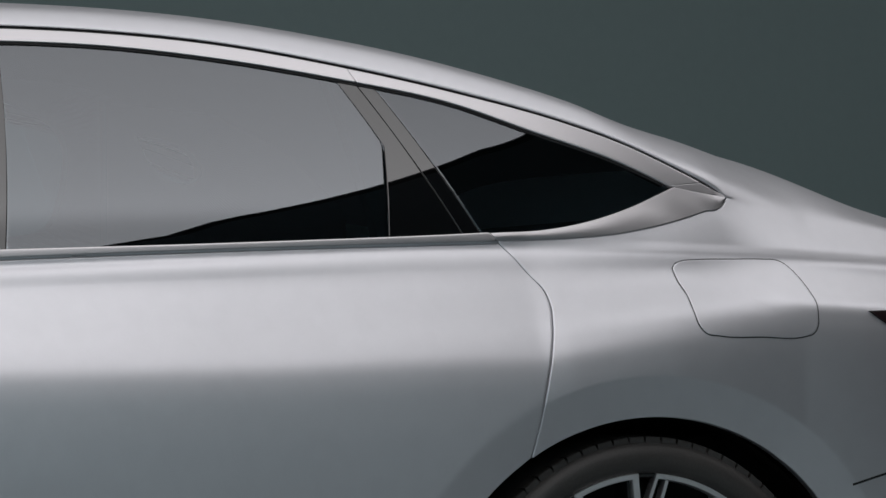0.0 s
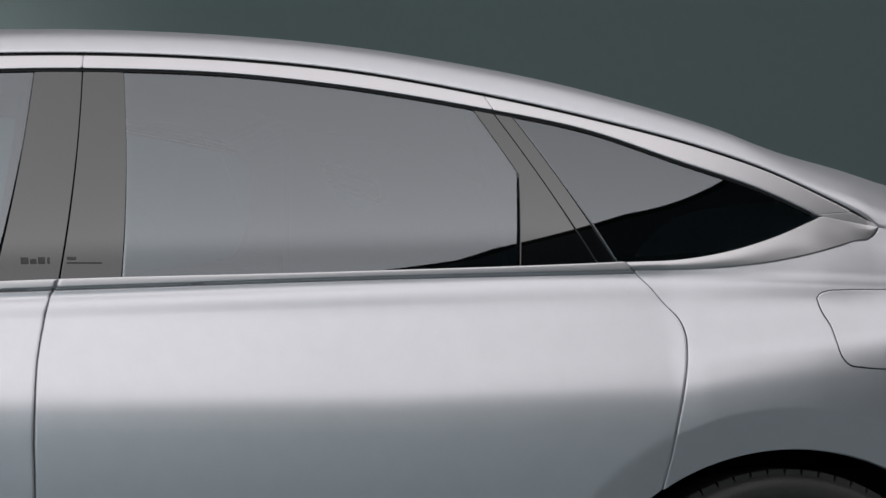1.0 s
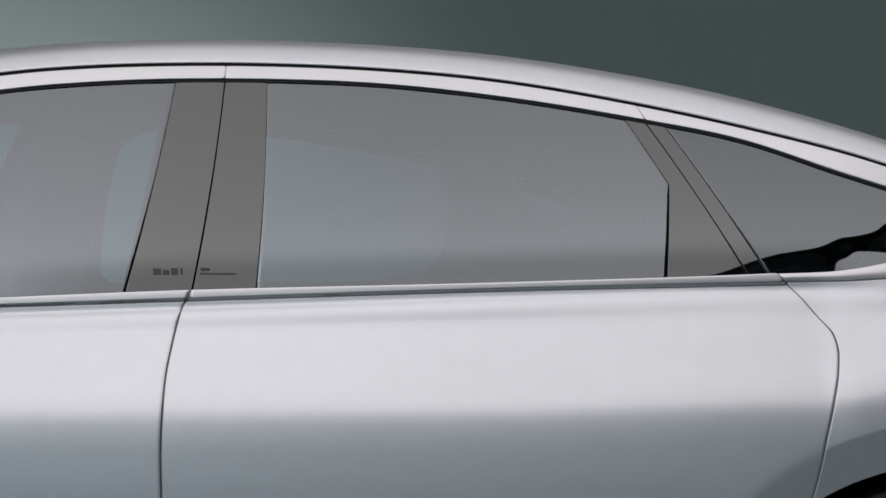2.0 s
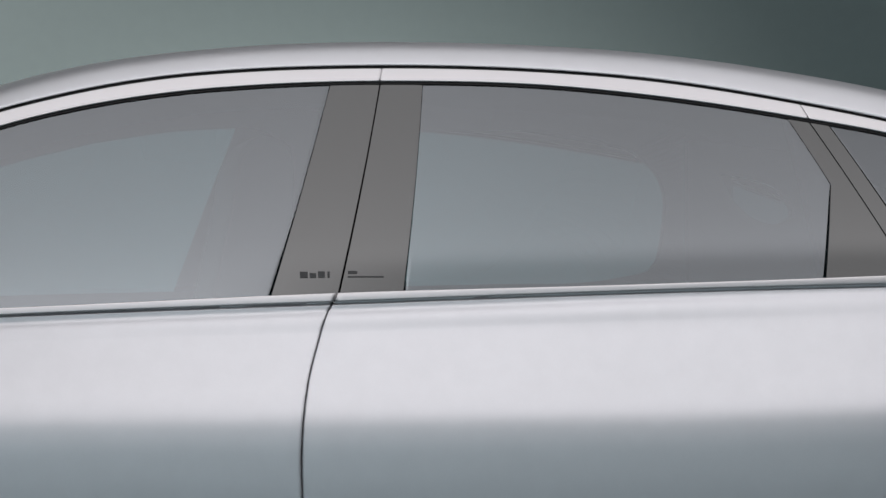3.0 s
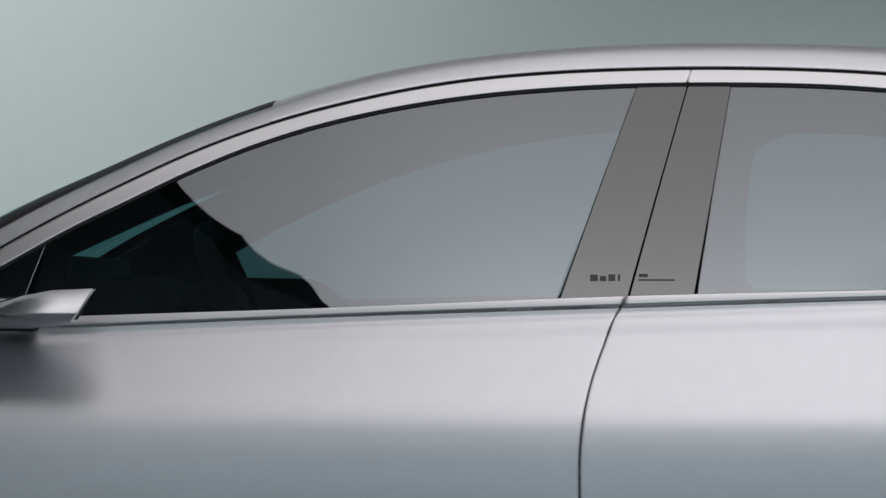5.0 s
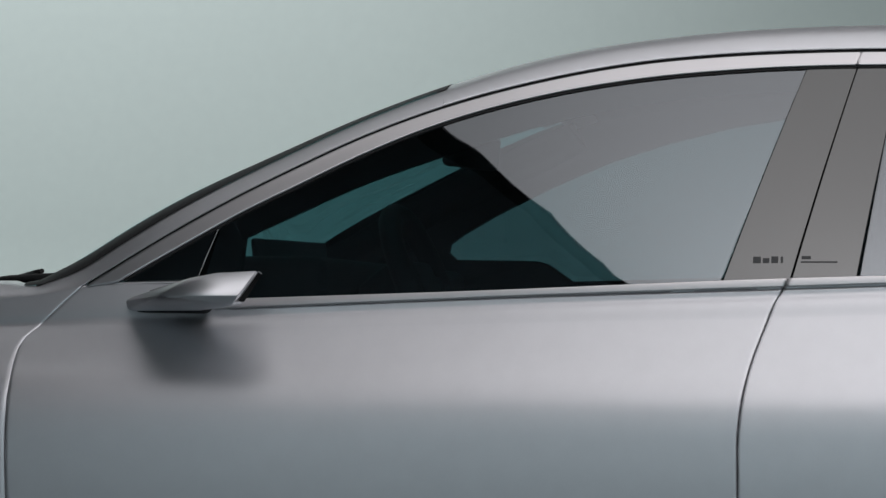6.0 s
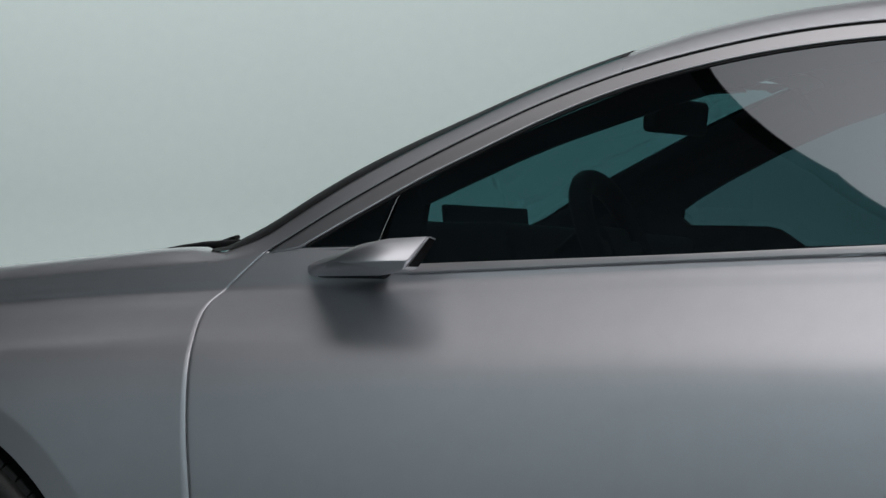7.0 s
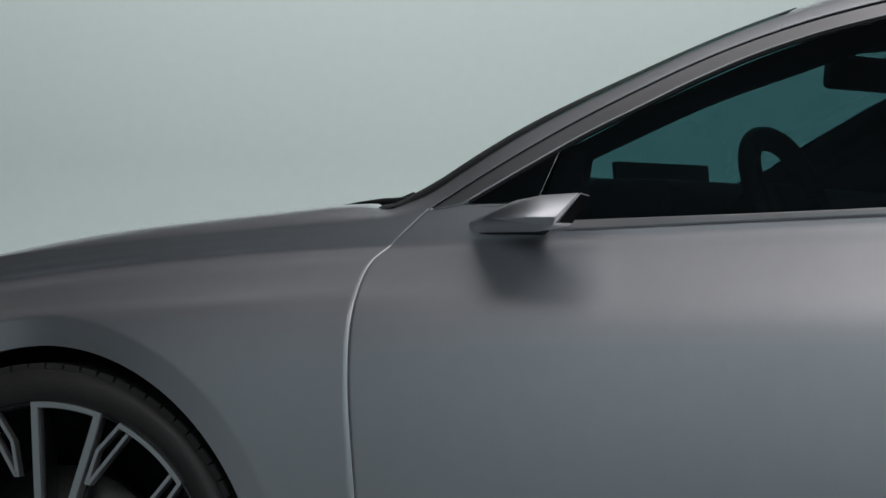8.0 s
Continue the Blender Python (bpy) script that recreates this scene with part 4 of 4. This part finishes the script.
rear_outer = path([(0.08, 1.02), (0.09, 1.20), (0.08, 1.32), (0.17, 1.37), (0.42, 1.37), (0.59, 1.355), (0.78, 1.322), (0.84, 1.300), (0.88, 1.24), (0.885, 1.15), (0.885, 1.08), (0.88, 1.03), (0.86, 0.95), (0.80, 0.90), (0.5, 0.88), (0.10, 0.88)], 60)
ring_panel("rear_side_lining", rear_hole, rear_outer, thick_lining, 0.03, "dark rear door and pillar lining")
quarter_hole = path([(0.838, 1.238), (0.90, 1.228), (0.950, 1.205), (0.968, 1.165), (0.945, 1.150), (0.90, 1.158), (0.862, 1.190)], 80)
quarter_outer = np.array([(0.78, 1.30), (1.00, 1.275), (1.16, 1.21), (1.30, 1.10), (1.30, 0.95), (0.78, 0.95)])
ring_panel("quarter_lining", quarter_hole, quarter_outer, lambda x, z: 1.17 + 0.25 * max(0.0, x - 1.0), 0.03, "dark rear pillar lining")

# the far pillar's inner cover, rising from the dashboard to the roof
bm = bmesh.new()
edge = path([(-1.06, 1.052), (-1.02, 1.071), (-0.965, 1.094), (-0.865, 1.157), (-0.77, 1.209), (-0.72, 1.231), (-0.63, 1.273), (-0.54, 1.312)], 40)
rows = []
for x, z in edge:
    rows.append([bm.verts.new(p) for p in ((x, 1.46, z), (x - 0.004, 1.452, z - 0.006), (x + 0.012, 1.46, z - 0.03), (x + 0.022, 1.56, z - 0.05), (x, 1.50, z))])
for a, b in zip(rows, rows[1:]):
    for k in range(5):
        bm.faces.new((a[k], a[(k + 1) % 5], b[(k + 1) % 5], b[k])).smooth = True
bm.faces.new(rows[0][::-1]), bm.faces.new(rows[-1])
bmesh.ops.recalc_face_normals(bm, faces=bm.faces)
part("far_pillar_cover", bm, TRIMDARK, car, "dark windscreen pillar cover")


def lining_sheet(name, b, t, label, lip=0.03):
    b, t = path(b, 60), path(t, 60)
    return part(name, sheet(b, path([b[-1], t[-1]], smooth=False), t, path([b[0], t[0]], smooth=False), 40, 6, lip=lip, where=near_lining), TRIMDARK, car, label)


lining_sheet("pillar_lining", [(-0.872, 1.064), (-0.78, 1.108), (-0.69, 1.150), (-0.56, 1.198), (-0.40, 1.250), (-0.2, 1.288), (0.05, 1.305)],
             [(-0.886, 1.094), (-0.78, 1.150), (-0.69, 1.193), (-0.56, 1.247), (-0.40, 1.292), (-0.2, 1.325), (0.05, 1.335)], "dark front pillar lining", 0.006)
lining_sheet("mirror_triangle_lining", [(-1.075, 0.955), (-1.0, 0.96), (-0.93, 0.96), (-0.874, 0.962)], [(-1.078, 0.990), (-1.0, 1.034), (-0.93, 1.074), (-0.868, 1.103)], "dark triangle lining")
lining_sheet("door_lining", [(-1.1, 0.80), (-0.4, 0.80), (0.3, 0.80), (0.95, 0.80)], [(-1.1, 0.955), (-0.4, 0.976), (0.3, 1.004), (0.95, 1.02)], "dark door lining")
lining_sheet("rear_pillar_lining", [(0.83, 1.02), (0.95, 1.03), (1.2, 1.05)], [(0.80, 1.03), (0.93, 1.04), (1.2, 1.06)], "dark rear lining")
lining_sheet("middle_pillar_lining", [(-0.098, 0.99), (0.0, 0.99), (0.095, 0.99)], [(0.014, 1.34), (0.08, 1.34), (0.15, 1.34)], "dark middle pillar lining")
lining_sheet("rear_door_pillar_lining", [(0.776, 1.01), (0.86, 1.01), (0.93, 1.01)], [(0.738, 1.30), (0.76, 1.30), (0.788, 1.30)], "dark rear pillar lining")


def block(name, lo, hi, mat, label, bevel=0.012, turn=None):
    bm = bmesh.new()
    bmesh.ops.create_cube(bm, size=1)
    for v in bm.verts:
        v.co = [(v.co[k]) * (hi[k] - lo[k]) for k in range(3)]
    bmesh.ops.bevel(bm, geom=list(bm.edges), offset=bevel, segments=3, affect="EDGES", profile=0.5)
    for f in bm.faces:
        f.smooth = True
    ob = part(name, bm, mat, car, label)
    ob.matrix_basis = Matrix.Translation([(lo[k] + hi[k]) / 2 for k in range(3)]) @ (turn or Matrix())
    return ob


dash = block("dashboard", (-1.07, 0.16, 0.70), (-0.89, 1.57, 1.044), LEATHER, "black dashboard", 0.03)
block("dash_cowl", (-0.90, 0.16, 0.74), (-0.75, 1.57, 1.040), LEATHER, "black dashboard cowl", 0.02)
screen = block("instrument_screen", (-0.871, 0.308, 0.93), (-0.859, 0.643, 1.072), PLASTIC, "black upright instrument screen", 0.004, pose(0, 0, 0, 0, -6, -9))
# steering wheel
bm = bmesh.new()
ring = []
for k in range(64):
    a = 2 * math.pi * k / 64
    cr, sr = math.cos(a), math.sin(a)
    squash = 0.80 if sr > 0 else 0.84
    c = Vector((0, 0.172 * math.copysign(abs(cr) ** 0.86, cr), 0.160 * squash * math.copysign(abs(sr) ** 0.86, sr)))
    rad = Vector((0, cr, sr))
    ring.append([bm.verts.new(c + rad * 0.021 * math.cos(b) + Vector((0.019 * math.sin(b), 0, 0))) for b in np.linspace(0, 2 * math.pi, 13)[:-1]])
for k in range(64):
    p, q = ring[k], ring[(k + 1) % 64]
    for j in range(12):
        bm.faces.new((p[j], p[(j + 1) % 12], q[(j + 1) % 12], q[j])).smooth = True
steer = part("steering_wheel", bm, LEATHER, car, "black flattened leather steering wheel")
steer.matrix_basis = pose(-0.648, 0.498, 0.994, 0, -22, 0)
part("wheel_boss", hull([(x, y, z) for x, w, h in ((0.012, 0.085, 0.055), (-0.03, 0.10, 0.07), (-0.10, 0.05, 0.05)) for y in (-w, w) for z in (-h, h * 0.8)], 0.012), LEATHER, steer, "black steering boss")
part("wheel_spoke", hull([(x, y, z) for x in (-0.012, 0.008) for y in (-0.17, 0.17) for z in (-0.022, 0.022)], 0.006), LEATHER, steer)
block("column_shroud", (-0.95, 0.42, 0.88), (-0.70, 0.575, 0.985), LEATHER, "black steering column shroud", 0.02)
# front seats: a leaning back with a rounded top
def front_seat(y0, y1):
    side = path([(-0.105, 0.86), (-0.081, 1.039), (-0.056, 1.153), (-0.034, 1.262), (-0.018, 1.292), (0.020, 1.300), (0.052, 1.285), (0.060, 1.24), (0.050, 1.10), (0.040, 0.86)], 48)
    mid = side.mean(0)
    bm = bmesh.new()
    rows = [[bm.verts.new((mid[0] + (p[0] - mid[0]) * q, y, mid[1] + (p[1] - mid[1]) * q)) for p in side] for y, q in ((y0, 0.93), (y0 + 0.012, 0.985), (y0 + 0.05, 1.0), (y1 - 0.05, 1.0), (y1 - 0.012, 0.985), (y1, 0.93))]
    for a, b in zip(rows, rows[1:]):
        for n in range(len(a)):
            bm.faces.new((a[n], a[(n + 1) % len(a)], b[(n + 1) % len(a)], b[n])).smooth = True
    bm.faces.new(rows[0]), bm.faces.new(rows[-1][::-1])
    bmesh.ops.recalc_face_normals(bm, faces=bm.faces)
    return part("front_seat", bm, SEATCLOTH, car, "grey leather front seat back")


front_seat(1.06, 1.40)
# inside mirror and header
rvm = block("inside_mirror", (-0.632, 0.675, 1.2025), (-0.606, 0.922, 1.2625), PLASTIC, "black inside mirror", 0.010, pose(0, 0, 0, 0, 6, -9))
part("mirror_stem", tube([(-0.03, 0.0, 0.0), (-0.07, 0.02, 0.03), (-0.12, 0.03, 0.05)], [0.012, 0.012, 0.016]), PLASTIC, rvm)
part("sensor_cover", hull([(-0.06, -0.06, 0.03), (-0.06, 0.06, 0.03), (0.10, -0.08, 0.055), (0.10, 0.08, 0.055), (-0.10, -0.04, 0.06), (-0.10, 0.05, 0.06), (0.1, 0, 0.07)], 0.004), PLASTIC, rvm)


def lining_grid():
    bm = bmesh.new()
    rows = []
    for u in np.linspace(0, 1, 60):
        row = []
        for q in np.linspace(0.02, 1, 26):
            x = -0.50 + u * 2.14
            s = skin_section(x)
            zl = float(roof_low(np.array(x)))
            i0 = np.interp(zl, s[:, 1], np.arange(len(s)))
            i = i0 + (len(s) - 1 - i0) * q
            row.append((x, float(np.interp(i, np.arange(len(s)), s[:, 0])), float(np.interp(i, np.arange(len(s)), s[:, 1])) - 0.010))
        row += [(x, 2 * CY - y, z) for x, y, z in row[-2::-1]]
        rows.append([bm.verts.new(p) for p in row])
    for a, b in zip(rows, rows[1:]):
        for k in range(len(a) - 1):
            bm.faces.new((a[k], b[k], b[k + 1], a[k + 1])).smooth = True
    return bm


part("roof_lining", lining_grid(), TRIMDARK, car, "dark roof lining")
block("rear_shelf", (1.15, 0.24, 0.98), (1.75, 1.49, 1.01), TRIMDARK, "dark rear shelf", 0.01)
block("cabin_floor", (-1.2, 0.10, 0.62), (1.75, 1.63, 0.70), TRIMDARK, "dark cabin floor", 0.01)
